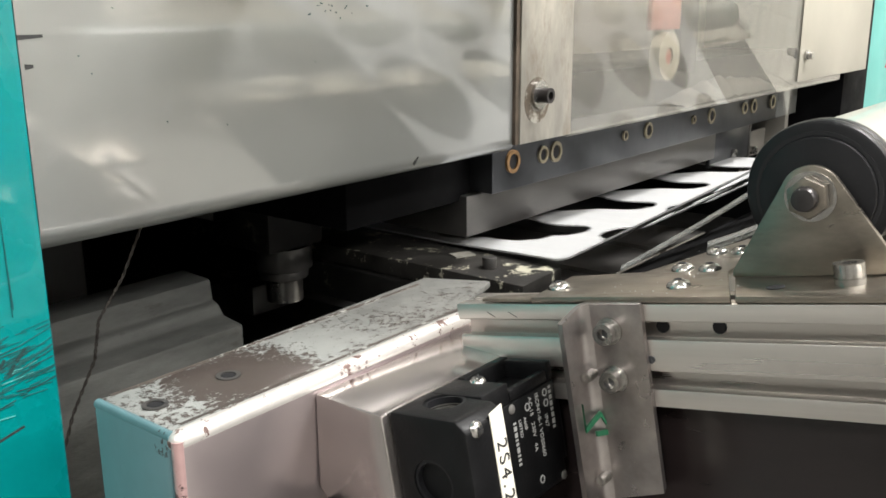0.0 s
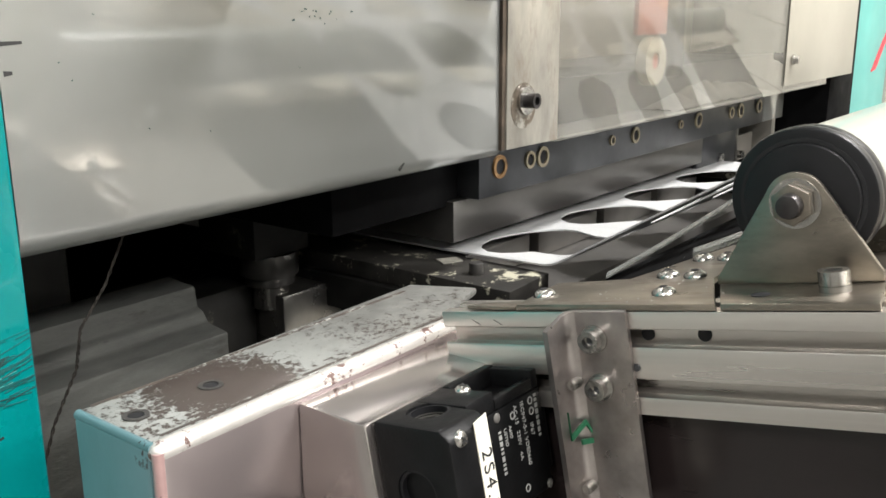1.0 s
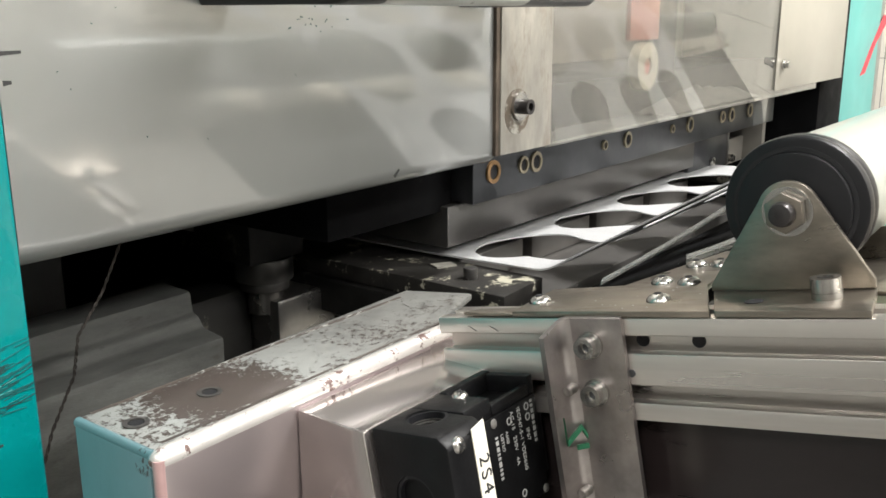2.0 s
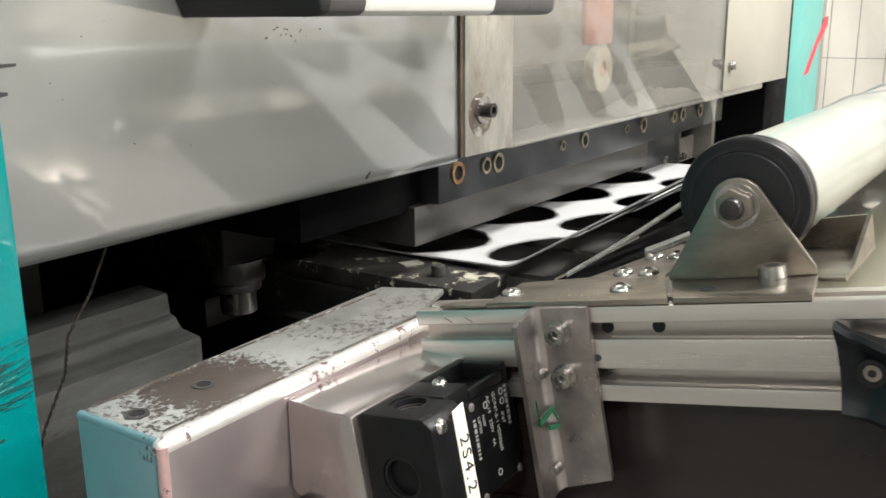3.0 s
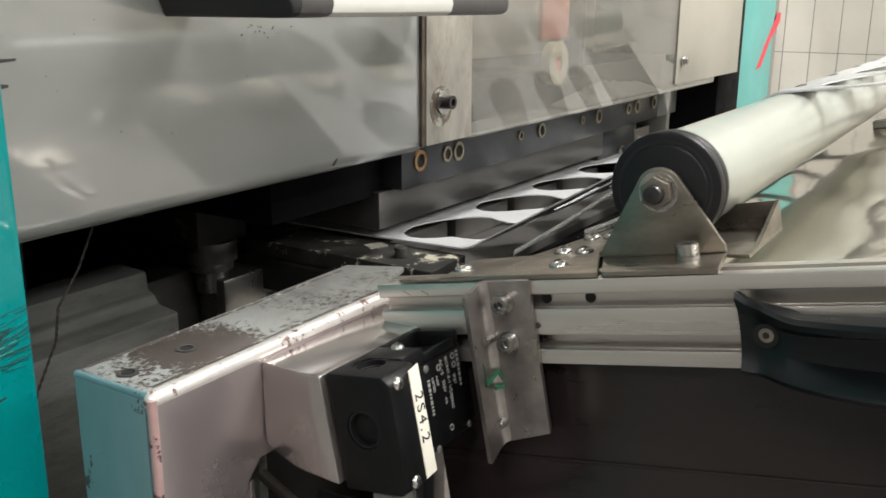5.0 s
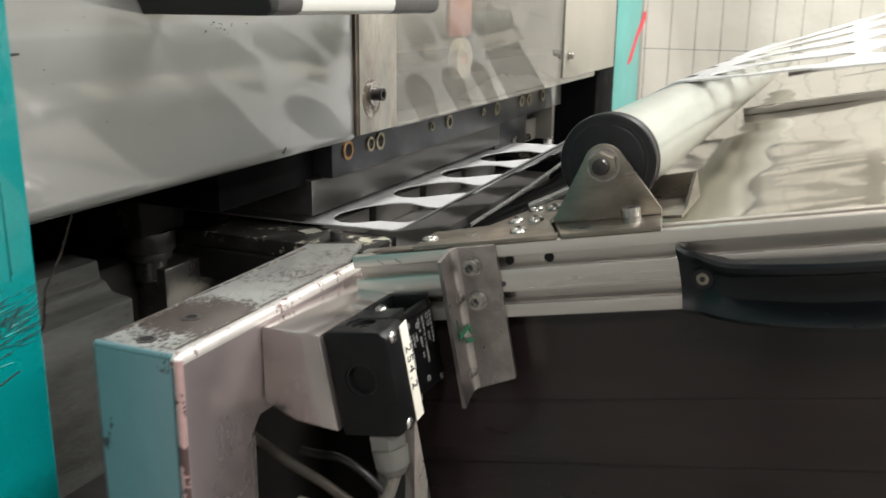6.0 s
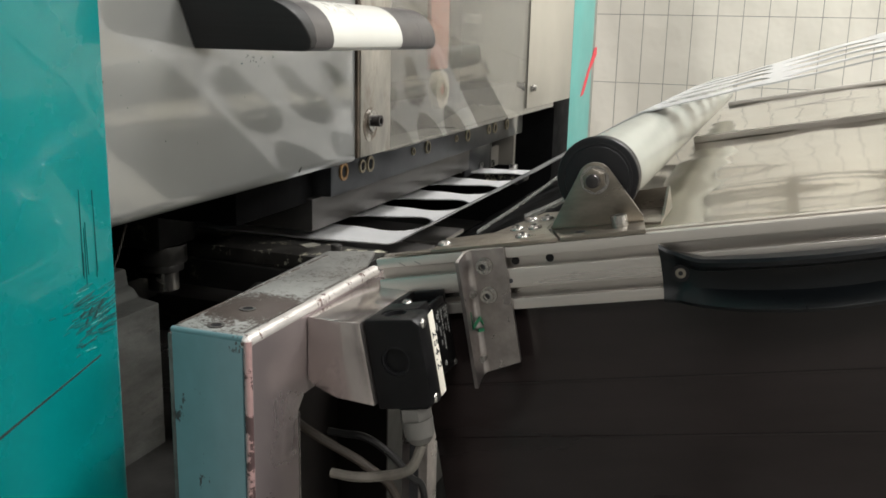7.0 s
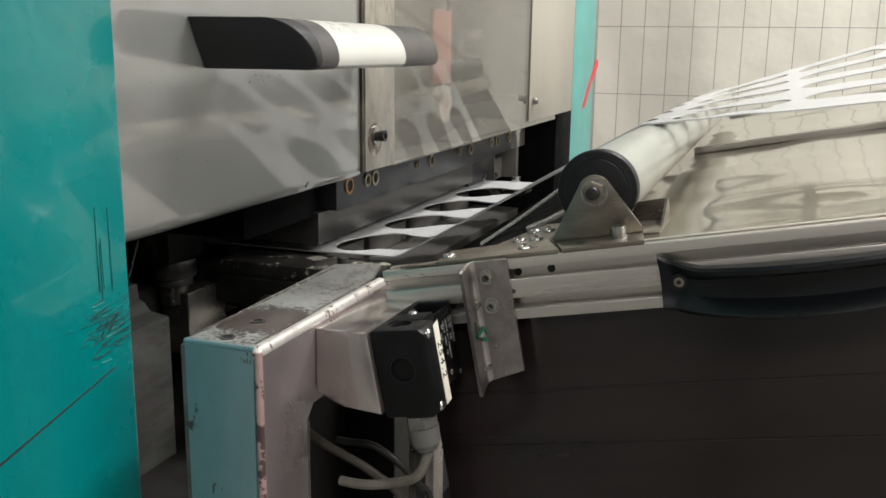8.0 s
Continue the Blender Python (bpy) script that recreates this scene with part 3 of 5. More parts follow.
# ---- tooling behind the cover ----
def upper_tool():
    t = thing("upper_die", "dark steel upper die with brass-rimmed bolt holes", "press tool", pose(0, 0, 0))
    part("die_bar", box(bmn(), 0.602, 1.335, 0.508, 0.70, 0.931, 1.03, 0.0015), DIE, t)
    part("die_end_block", box(bmn(), 1.3355, 1.425, 0.508, 0.70, 0.931, 1.03, 0.0015), PANEL, t, "pale grey end block")
    part("die_plate", box(bmn(), 0.583, 1.143, 0.522, 0.74, 0.893, 0.9305, 0.0015), DIELOW, t)
    for x, r in ((0.632, 0.0115), (0.683, 0.009), (0.706, 0.011), (0.849, 0.006), (0.905, 0.010), (1.03, 0.006), (1.085, 0.011), (1.2, 0.009), (1.235, 0.011), (1.31, 0.011)):
        z = 0.957
        rim = part("bolt_rim", ring(bmn(), (x, 0.5055, z), (0, 1, 0), r * 0.92, r * 0.62, 0.0024), RUSTRIM if x < 0.65 else BRASS, t)
        # dark disc in place of the shade in the bolt hole
        part("bolt_socket", cyl(bmn(), (x, 0.5078, z), (x, 0.507, z), r * 0.66), INNER, rim)
    # block coloured near-black to sink into the shade behind the cover
    part("side_block", box(bmn(), 0.44, 0.60, 0.53, 0.75, 0.925, 1.05, 0.002), SHADE_BLACK, t)
    part("guide_bush_housing", box(bmn(), 0.443, 0.507, 0.625, 0.70, 0.889, 1.05, 0.004), SOOT, t)
    part("guide_bush", cyl(bmn(), (0.48, 0.65, 0.8888), (0.48, 0.65, 0.868), 0.026, seg=28, bevel=0.0015), DIELOW, t)
    part("bush_collar", cyl(bmn(), (0.48, 0.65, 0.8679), (0.48, 0.65, 0.859), 0.022, seg=28, bevel=0.0015), DIELOW, t)
    part("guide_column", cyl(bmn(), (0.48, 0.65, 0.8888), (0.48, 0.65, 0.838), 0.0165), CHROME, t)
    e = thing("end_bracket", "dark steel bracket with an open pale box under the die", "bracket", pose(1.146, 0.53, 0.862))
    part("bracket_face", box(bmn(), 0, 0.142, 0, 0.006, 0.016, 0.072, 0.001), DIE, e)
    part("bracket_post", box(bmn(), 0.1425, 0.152, 0, 0.07, 0.0, 0.067, 0.001), DIELOW, e)
    part("bracket_post", box(bmn(), 0.3, 0.316, 0, 0.07, 0.0, 0.067, 0.001), INNERWALL, e)
    part("bracket_back", box(bmn(), 0.1525, 0.2995, 0.03, 0.036, 0.0, 0.04, 0.001), INNERWALL, e, "pale lower panel")
    part("bracket_shelf", box(bmn(), 0.1525, 0.2995, 0.037, 0.07, 0.02, 0.036, 0.001), DIELOW, e)
    part("bracket_top", box(bmn(), 0.10, 0.316, 0.002, 0.07, 0.0675, 0.0685, 0.0003), DIELOW, e)
    part("bracket_bolt", cyl(bmn(), (0.08, -0.006, 0.028), (0.08, 0.0, 0.028), 0.006, bevel=0.001), ZINC, e)
    part("bracket_bolt", cyl(bmn(), (0.23, 0.018, 0.012), (0.23, 0.03, 0.012), 0.006, bevel=0.001), ZINC, e)
    # dusty offcuts lying on the lip behind the window
    structure("window_lip", box(bmn(), 0.64, 1.43, 0.460, 0.506, 0.9835, 0.9855), PANEL, "narrow sheet lip behind the window", "machine frame")
    w = bmn()
    nx, ny = 44, 7
    rows = []
    for i in range(nx + 1):
        x = 0.90 + 0.32 * i / nx
        top = 0.003 + 0.023 * math.sin(math.pi * i / nx) ** 0.7 * (0.75 + 0.5 * noise.noise(Vector((i * 0.35, 1.0, 2.0))))
        rows.append([w.verts.new((x, 0.461 + 0.043 * j / ny, 0.9856 + max(0.0005, top * math.sin(math.pi * (j + 0.35) / (ny + 0.7)) + 0.003 * noise.noise(Vector((i * 1.3, j * 1.7, 0.0)))))) for j in range(ny + 1)])
    for p, q in zip(rows, rows[1:]):
        for j in range(ny):
            w.faces.new((p[j], q[j], q[j + 1], p[j + 1]))
    ob = part("offcut_heap", w, mat("dusty_grey_offcuts", (0.11, 0.105, 0.095), 0.8, vary=0.5, scale=260, bump=0.001, bump_scale=500))
    tagged(ob, "low heap of dusty grey offcuts behind the window", "offcuts", "", "stuff")
    n = thing("rear_dial", "pale round hub below a faded red plate behind the window", "machine part", pose(0.9, 0.484, 1.04))
    part("hub", ring(bmn(), (0.0, 0.0, 0), (0, 1, 0), 0.026, 0.009, 0.012), mat("dusty_cream_hub", (0.3, 0.275, 0.22), 0.5, vary=0.15, scale=60), n)
    part("hub_core", cyl(bmn(), (0, 0.002, 0), (0, 0.012, 0), 0.0088), REDPLATE, n)
    part("red_plate", box(bmn(), -0.035, 0.037, 0.006, 0.012, 0.028, 0.13, 0.001), REDPLATE, n, "faded red plate")
    part("dark_pipe", cyl(bmn(), (0.062, 0.01, -0.02), (0.062, 0.01, 0.3), 0.013), INNER, n)


upper_tool()


def type_plate():
    p = thing("type_plate", "small dark type plate behind the window", "sign", pose(1.035, 0.486, 1.14))
    part("plate", box(bmn(), -0.036, 0.036, 0, 0.002, -0.007, 0.007, 0.0006), mat("grey_plate", (0.1, 0.095, 0.09), 0.5, vary=0.1), p)
    for x in (-0.024, -0.008, 0.008, 0.024):
        part("print_bar", box(bmn(), x - 0.006, x + 0.006, -0.0006, -0.0001, -0.0035, 0.0035), INK, p)
    part("stay", box(bmn(), -0.004, 0.004, 0.0021, 0.2338, -0.004, 0.004), DIELOW, p)


type_plate()


def side_bar():
    b = thing("side_guide_bar", "grimy flat side bar with chipped cream paint", "guide bar", pose(0, 0, 0))
    bm = prism(bmn(), [(0.532, 0.428, 0.862), (0.598, 0.432, 0.862), (0.603, 0.85, 0.862), (0.53, 0.85, 0.862)], (0, 0, 0.016), 0.0012)
    part("bar_body", bm, BARMAT, b)
    part("bar_rib", box(bmn(), 0.525, 0.59, 0.47, 0.85, 0.83, 0.8615, 0.002), SOOT, b)
    bm = cyl(bmn(), (0.559, 0.480, 0.878), (0.559, 0.480, 0.888), 0.0062, seg=18, bevel=0.0008)
    part("bar_bolt", bm, DIELOW, b)
    part("wear_pad", prism(bmn(), [(0.565, 0.520, 0.8783), (0.583, 0.512, 0.8783), (0.589, 0.524, 0.8783), (0.572, 0.534, 0.8783)], (0, 0, 0.0012)), mat("dull_cream_pad", (0.3, 0.29, 0.25), 0.6, vary=0.2, scale=60), b, "small cream wear pad")
    c = thing("side_guide_bar", "grimy flat side bar at the far edge of the web", "guide bar", pose(0, 0, 0))
    part("bar_body", box(bmn(), 1.2, 1.27, 0.45, 0.85, 0.864, 0.879, 0.0012), BARMAT, c)
    part("bar_bolt", cyl(bmn(), (1.235, 0.47, 0.879), (1.235, 0.47, 0.895), 0.008, bevel=0.0008), ZINC, c)
    # worn linkage and lever shapes in the dark under the bar
    g = thing("clamp_linkage", "oily black linkage with bare patches under the press", "machine part", pose(0, 0, 0))
    part("link_plate", prism(bmn(), [(0.40, 0.50, 0.80), (0.52, 0.50, 0.79), (0.53, 0.50, 0.845), (0.47, 0.50, 0.862), (0.42, 0.50, 0.85)], (0, 0.03, 0), 0.004), SOOT, g)
    part("cross_bar", box(bmn(), 0.50, 0.56, 0.72, 0.76, 0.80, 0.83, 0.003), SOOT, g)


side_bar()


def casting():
    c = thing("stepped_casting", "grey painted stepped iron casting with grimy ledges", "machine frame", pose(0, 0, 0))
    bm = prism(bmn(), [(-0.3, 0.57, 0.3), (-0.3, 0.57, 0.862), (-0.3, 0.592, 0.865), (-0.3, 0.598, 0.873), (-0.3, 0.604, 0.875), (-0.3, 0.606, 0.891), (-0.3, 0.64, 0.893), (-0.3, 0.64, 0.3)], (0.667, 0, 0), 0.0022)
    part("casting_body", bm, CAST, c)
    part("rear_ledge", prism(bmn(), [(-0.3, 0.70, 0.3), (-0.3, 0.70, 0.93), (-0.3, 0.74, 0.94), (-0.3, 0.9, 0.94), (-0.3, 0.9, 0.3)], (0.62, 0, 0), 0.004), SOOT, c)
    part("pipe", tube(bmn(), [(0.0, 0.58, 0.93), (0.15, 0.6, 0.94), (0.28, 0.64, 0.945), (0.36, 0.68, 0.945)], 0.008), SOOT, c)
    f = thing("machine_side_frame", "grey frame strip with dark slots behind the column", "machine frame", pose(0, 0, 0), "", "structure")
    part("frame_strip", box(bmn(), 0.05, 0.168, 0.5, 0.52, 0.3, 0.84, 0.002), CAST, f)
    # slots are dark strips laid on the face, not cut: painted shade
    for z in (0.80, 0.735, 0.67):
        part("slot", box(bmn(), 0.147, 0.16, 0.4975, 0.5, z, z + 0.04), INNER, f)
    r = thing("wire_rope", "thin twisted steel wire hanging from the cover", "wire", pose(0, 0, 0))
    run = [Vector(p) for p in ((0.245, 0.5, 0.975), (0.226, 0.497, 0.945), (0.207, 0.494, 0.925), (0.2, 0.49, 0.905), (0.182, 0.486, 0.88), (0.166, 0.48, 0.85), (0.155, 0.475, 0.82))]
    for s in (0, math.pi):
        pts = []
        for k in range(61):
            u = k / 60 * (len(run) - 1)
            i = min(int(u), len(run) - 2)
            pts.append(run[i].lerp(run[i + 1], u - i) + Vector((0.0006 * math.cos(k * 1.9 + s), 0.0006 * math.sin(k * 1.9 + s), 0)))
        part("strand", tube(bmn(), pts, 0.0005, 6), ROPE, r)


casting()


# ---- lower platen, which rises and drops ----
def platen():
    p = thing("lower_platen", "steel lower platen of the press", "press tool", pose(0, 0, 0))
    bm = box(bmn(), 0.6, 1.2, 0.455, 0.95, 0.80, 0.845, 0.002)
    part("platen_plate", bm, PLATEN, p)
    for k in range(4):
        x = 0.66 + 0.142 * k
        part("cutting_die", box(bmn(), x - 0.062, x + 0.062, 0.53, 0.90, 0.8455, 0.874, 0.001), PLATEN, p)
    part("bush_block", box(bmn(), 0.472, 0.545, 0.625, 0.70, 0.78, 0.852, 0.003), CHROME, p, "bright milled guide block")
    part("bush_block_side", box(bmn(), 0.39, 0.471, 0.66, 0.74, 0.78, 0.86, 0.003), SOOT, p)
    part("platen_beam", box(bmn(), 0.46, 1.25, 0.72, 0.98, 0.76, 0.799, 0.002), SOOT, p)
    return p


PLATEN_OB = platen()


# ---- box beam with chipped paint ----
# shade inside the hollow beam, put into a near-black brown
RECESS_SHADE = mat("recess_shade_brown", (0.009, 0.0075, 0.007), 0.6, vary=0.3, scale=20, spec=0.1)


def beam():
    b = thing("support_beam", "chipped grey box beam with blue-grey end and bare edges", "support beam", pose(0, 0, 0))
    # top plate
    part("top_face", prism(bmn(), [(0.1405, 0.335, 0.9265), (0.1405, 0.386, 0.9265), (0.366, 0.392, 0.9265), (0.385, 0.355, 0.9265), (0.318, 0.335, 0.9265)], (0, 0, 0.0045), 0.0015), CHIP, b, "chipped grey paint over brown primer")
    # rounded bare upper edge along the front
    bm = bmn()
    cyl(bm, (0.1425, 0.3332, 0.9268), (0.335, 0.3332, 0.9268), 0.0047, seg=28)
    part("front_edge", bm, BARE, b, "bare bright rounded edge")
    grime = mat("grimy_paint_border", (0.07, 0.055, 0.047), 0.6, vary=0.3, scale=120, wear=(0.3, 0.3, 0.28), wear_at=0.56, wear_scale=150, wear_width=0.02)
    part("front_border", box(bmn(), 0.147, 0.33, 0.3366, 0.3382, 0.9305, 0.93125), grime, b, "dark chipped border line")
    part("rear_border", box(bmn(), 0.146, 0.352, 0.3838, 0.3858, 0.9305, 0.93125), grime, b, "dark chipped border line")
    part("end_edge", cyl(bmn(), (0.1409, 0.334, 0.9289), (0.1409, 0.386, 0.9289), 0.0022, seg=16), BEAMBLUE, b, "rounded blue-grey end edge with bare patches")
    bm = bmn()
    bmesh.ops.create_uvsphere(bm, u_segments=20, v_segments=12, radius=0.0047, matrix=Matrix.Translation((0.1432, 0.3332, 0.9268)))
    part("corner_cap", bm, BARE, b, "bare bright corner")
    part("end_face", box(bmn(), 0.1385, 0.1425, 0.334, 0.386, 0.35, 0.9285, 0.0018), BEAMBLUE, b, "blue-grey painted end with chips")
    part("corner_edge", cyl(bmn(), (0.1412, 0.3313, 0.36), (0.1412, 0.3313, 0.928), 0.0027, seg=16), PINKEDGE, b, "pinkish worn corner with bare patches")
    # front face with a stepped cut-out for the cables
    bm = prism(bmn(), [(0.1415, 0.3285, 0.926), (0.36, 0.3285, 0.926), (0.36, 0.3285, 0.866), (0.208, 0.3285, 0.869), (0.199, 0.3285, 0.859), (0.2, 0.3285, 0.36), (0.1415, 0.3285, 0.36)], (0, 0.004, 0), 0.0012)
    part("front_face", bm, BEAMFACE, b, "satin grey front plate, tinted for a pinkish reflection")
    part("recess_lip", box(bmn(), 0.2, 0.2035, 0.3295, 0.384, 0.36, 0.858, 0.001), BLOCK, b)
    # back and an added side sheet, both coloured as the recess's shade
    part("recess_back", box(bmn(), 0.2, 0.37, 0.384, 0.388, 0.36, 0.925, 0.001), RECESS_SHADE, b)
    part("recess_shade_side", box(bmn(), 0.3705, 0.374, 0.336, 0.387, 0.36, 0.86, 0.001), RECESS_SHADE, b)
    part("back_face", box(bmn(), 0.143, 0.36, 0.3885, 0.392, 0.36, 0.925, 0.001), CAST, b)
    part("inner_post", box(bmn(), 0.238, 0.246, 0.36, 0.383, 0.36, 0.85, 0.002), CAST, b)
    for x, y in ((0.191, 0.362), (0.146 + 0.006, 0.361)):
        hole = part("threaded_hole", ring(bmn(), (x, y, 0.9316), (0, 0, -1), 0.0056, 0.0036, 0.004), DIELOW, b)
        # near-black plug paints the darkness down the hole
        part("bore", cyl(bmn(), (x, y, 0.9311), (x, y, 0.93), 0.0037), INNER, hole)
    # aluminium upright that carries the rail's end
    u = thing("upright_profile", "dull aluminium upright beside the beam", "profile", pose(0, 0, 0))
    part("upright_body", box(bmn(), 0.312, 0.3345, 0.275, 0.2975, 0.3, 0.925, 0.001), ANGLE, u)
    # dark strip on the face imitates the shade of a groove
    part("upright_groove", box(bmn(), 0.3105, 0.3118, 0.2825, 0.29, 0.3, 0.92), DIE, u)


beam()


# ---- cover block and safety switch ----
SW = pose(0.2155, 0.288, 0.924, -11.2)


def carved(bm, cutter):
    """The mesh bm with the cutter's volume taken out of it."""
    a, b = bpy.data.meshes.new("solid"), bpy.data.meshes.new("cutter")
    bm.to_mesh(a), cutter.to_mesh(b)
    bm.free(), cutter.free()
    oa, ob = new("solid", a), new("cutter", b)
    mod = oa.modifiers.new("cut", "BOOLEAN")
    mod.object, mod.operation, mod.solver = ob, "DIFFERENCE", "EXACT"
    out = bmesh.new()
    me = bpy.data.meshes.new_from_object(oa.evaluated_get(bpy.context.evaluated_depsgraph_get()))
    out.from_mesh(me)
    for o in (oa, ob):
        bpy.data.objects.remove(o)
    for d in (a, b, me):
        bpy.data.meshes.remove(d)
    return out


def switch():
    c = thing("switch_cover", "satin aluminium angle cover behind a safety switch", "cover", pose(0, 0, 0))
    out = [(0.2115, 0.328, 0.9245), (0.2115, 0.2885, 0.9245), (0.2115, 0.2768, 0.8665), (0.2115, 0.306, 0.868), (0.2115, 0.322, 0.8735), (0.2115, 0.328, 0.8785)]
    part("cover_body", prism(bmn(), out, (0.118, 0, 0), 0.0012), BLOCK, c)

    s = thing("safety_switch", "black moulded safety switch with a tape label", "switch", SW)
    # wiring chamber with chamfers and two bored thread openings
    bm = prism(bmn(), [(0.0, -0.0005, 0.0015), (0.0, -0.036, 0.0), (0.0, -0.041, -0.0045), (0.0, -0.041, -0.0595), (0.0, -0.037, -0.0635), (0.0, -0.0005, -0.0625)], (0.0268, 0, 0), 0.0016)
    bores = (((0.0, -0.0195, -0.0285), (1, 0, 0), 0.0105), ((0.0185, -0.0165, 0.001), (0, 0, -1), 0.0096))
    cut = bmn()
    for p, ax, r in bores:
        p, ax = Vector(p), Vector(ax)
        cyl(cut, p - ax * 0.006, p + ax * (0.012 if ax.z else 0.004), r, seg=36)
    part("wiring_chamber", carved(bm, cut), BLACKP, s)
    for p, ax, r in bores:
        p, ax = Vector(p), Vector(ax)
        h = part("cable_entry", ring(bmn(), p + ax * 0.0008, ax, r - 0.0002, r - 0.0016, 0.0028, 36), RUBBER, s)
        for k in range(4):
            part("thread", ring(bmn(), p + ax * (0.0012 + 0.0013 * k), ax, r - 0.0002, r - 0.0011, 0.0006, 36), GLAND if ax.z else RUBBER, h)
    # contact chamber with an open pocket on top
    bm = prism(bmn(), [(0.0, -0.0005, -0.0085), (0.0, -0.030, -0.0085), (0.0, -0.030, -0.0565), (0.0, -0.026, -0.0605), (0.0, -0.0005, -0.061)], (0.0555, 0, 0), 0.0012)
    bmesh.ops.translate(bm, verts=bm.verts, vec=(0.027, 0, 0))
    part("contact_chamber", bm, BLACKP, s)
    part("pocket_block", box(bmn(), 0.027, 0.047, -0.0298, -0.0008, -0.0084, 0.0008, 0.001), BLACKP, s)
    part("pocket_back", box(bmn(), 0.0472, 0.0822, -0.0055, -0.0008, -0.0084, 0.0012, 0.0008), BLACKP, s)
    part("pocket_side", box(bmn(), 0.0775, 0.0824, -0.0298, -0.0057, -0.0084, 0.0006, 0.0008), BLACKP, s)
    part("pocket_front", box(bmn(), 0.0472, 0.0773, -0.0298, -0.0262, -0.0084, -0.003, 0.0008), BLACKP, s)
    for p, ax in (((0.0075, -0.0402, -0.0055), (0, -1, 0)), ((0.0085, -0.0402, -0.0580), (0, -1, 0)), ((0.0455, -0.0145, 0.0006), (0, -0.25, 1))):
        bm = dome(bmn(), p, ax, 0.0038, 0.0026)
        q = Vector(p) + Vector(ax).normalized() * 0.0026
        scr = part("screw", bm, ZINC, s, "zinc cross-head screw")
        side = Vector(ax).orthogonal().normalized()
        up = Vector(ax).normalized().cross(side)
        bm = bmn()
        for a, b in ((side, up), (up, side)):
            prism(bm, [q + a * 0.0022 + b * 0.0004, q + a * 0.0022 - b * 0.0004, q - a * 0.0022 - b * 0.0004, q - a * 0.0022 + b * 0.0004], Vector(ax).normalized() * 0.0002)
        part("cross_slot", bm, INK, scr)
    # tape label, reading down the edge
    tape = part("tape_label", prism(bmn(), [(0.0162, -0.0411, -0.002), (0.0168, -0.0411, -0.0600), (0.0262, -0.0411, -0.0592), (0.0250, -0.0411, -0.0005)], (0, -0.0005, 0)), PAPER, s, "cream tape label with hand lettering")
    text_part("label_text", "2S4.2", 0.0098, pose(0.0182, -0.0417, -0.0145, 90, 90, 0), INK, tape, spacing=1.3)
    # type plate: what can be read is lettered, the rest stands as fine bars
    for x, z, body, size in ((0.0655, -0.0105, "IEC947-5-1 VDE0660", 0.0035), (0.0600, -0.0105, "AC-15   230V   4A", 0.0034), (0.0710, -0.0225, "IP67", 0.0036), (0.0545, -0.018, "A600", 0.0028), (0.0505, -0.018, "LISTED", 0.0028)):
        text_part("type_text", body, size, pose(x - 0.0002, -0.0301, z, 90, 90, 0), WHITEINK, s)
    for x, z, ln in ((0.0775, -0.0105, 0.02), (0.0470, -0.018, 0.02)):
        zz, rr = z, random.Random(int(x * 1e5))
        while zz > z - ln:
            w = rr.uniform(0.0008, 0.0024)
            part("print_bar", box(bmn(), x - 0.0010, x + 0.0010, -0.03025, -0.0300, zz - w, zz), WHITEINK, s)
            zz -= w + 0.0009
    for x, z in ((0.0715, -0.0125), (0.0715, -0.0175), (0.0565, -0.0145), (0.0600, -0.0505)):
        part("approval_sign", ring(bmn(), (x + 0.0018, -0.03025, z), (0, 1, 0), 0.0019, 0.0013, 0.0003, 16), WHITEINK, s)
    for x, z in ((0.0465, -0.0115), (0.0465, -0.0575), (0.0795, -0.0555)):
        part("rivet", dome(bmn(), (x, -0.0301, z), (0, -1, 0), 0.0023, 0.0009, 12), GLAND, s)
    # gland and its cable
    g = thing("cable_gland", "grey nylon cable gland under the switch", "cable gland", SW)
    bm = cyl(bmn(), (0.0125, -0.022, -0.0638), (0.0125, -0.022, -0.0735), 0.0118, seg=6, bevel=0.0008)
    part("gland_body", bm, GLAND, g)
    bm = cyl(bmn(), (0.0125, -0.022, -0.0736), (0.0125, -0.022, -0.086), 0.0112, 0.0105, seg=16)
    cyl(bm, (0.0125, -0.022, -0.0860), (0.0125, -0.022, -0.0915), 0.0105, 0.007, seg=16)
    part("gland_nut", bm, GLAND, g)
    w = thing("cable", "dusty grey cable looping back into the beam", "cable")
    part("cable_run", tube(bmn(), [(0.2275, 0.2475, 0.838), (0.227, 0.256, 0.817), (0.237, 0.281, 0.802), (0.235, 0.302, 0.798), (0.236, 0.322, 0.797)], 0.0037), CABLEG, w)
    w = thing("cable", "glossy black cable hanging in the beam", "cable")
    part("cable_run", tube(bmn(), [(0.275, 0.345, 0.81), (0.277, 0.332, 0.809), (0.278, 0.315, 0.809), (0.282, 0.297, 0.798), (0.287, 0.28, 0.778), (0.291, 0.268, 0.752), (0.27, 0.255, 0.6)], 0.003), CABLEB, w)
    w = thing("cable", "brown cable hanging behind the switch", "cable")
    part("cable_run", tube(bmn(), [(0.24, 0.37, 0.84), (0.245, 0.34, 0.82), (0.25, 0.3, 0.80), (0.262, 0.28, 0.77), (0.275, 0.27, 0.68)], 0.0035), mat("grimy_brown_cable", (0.06, 0.048, 0.038), 0.5, vary=0.3, scale=90), w)


switch()


# ---- inclined guard frame ----
RAIL = pose(0.30, 0.316, 0.946, -11.2)
RAIL_LEN = 1.0


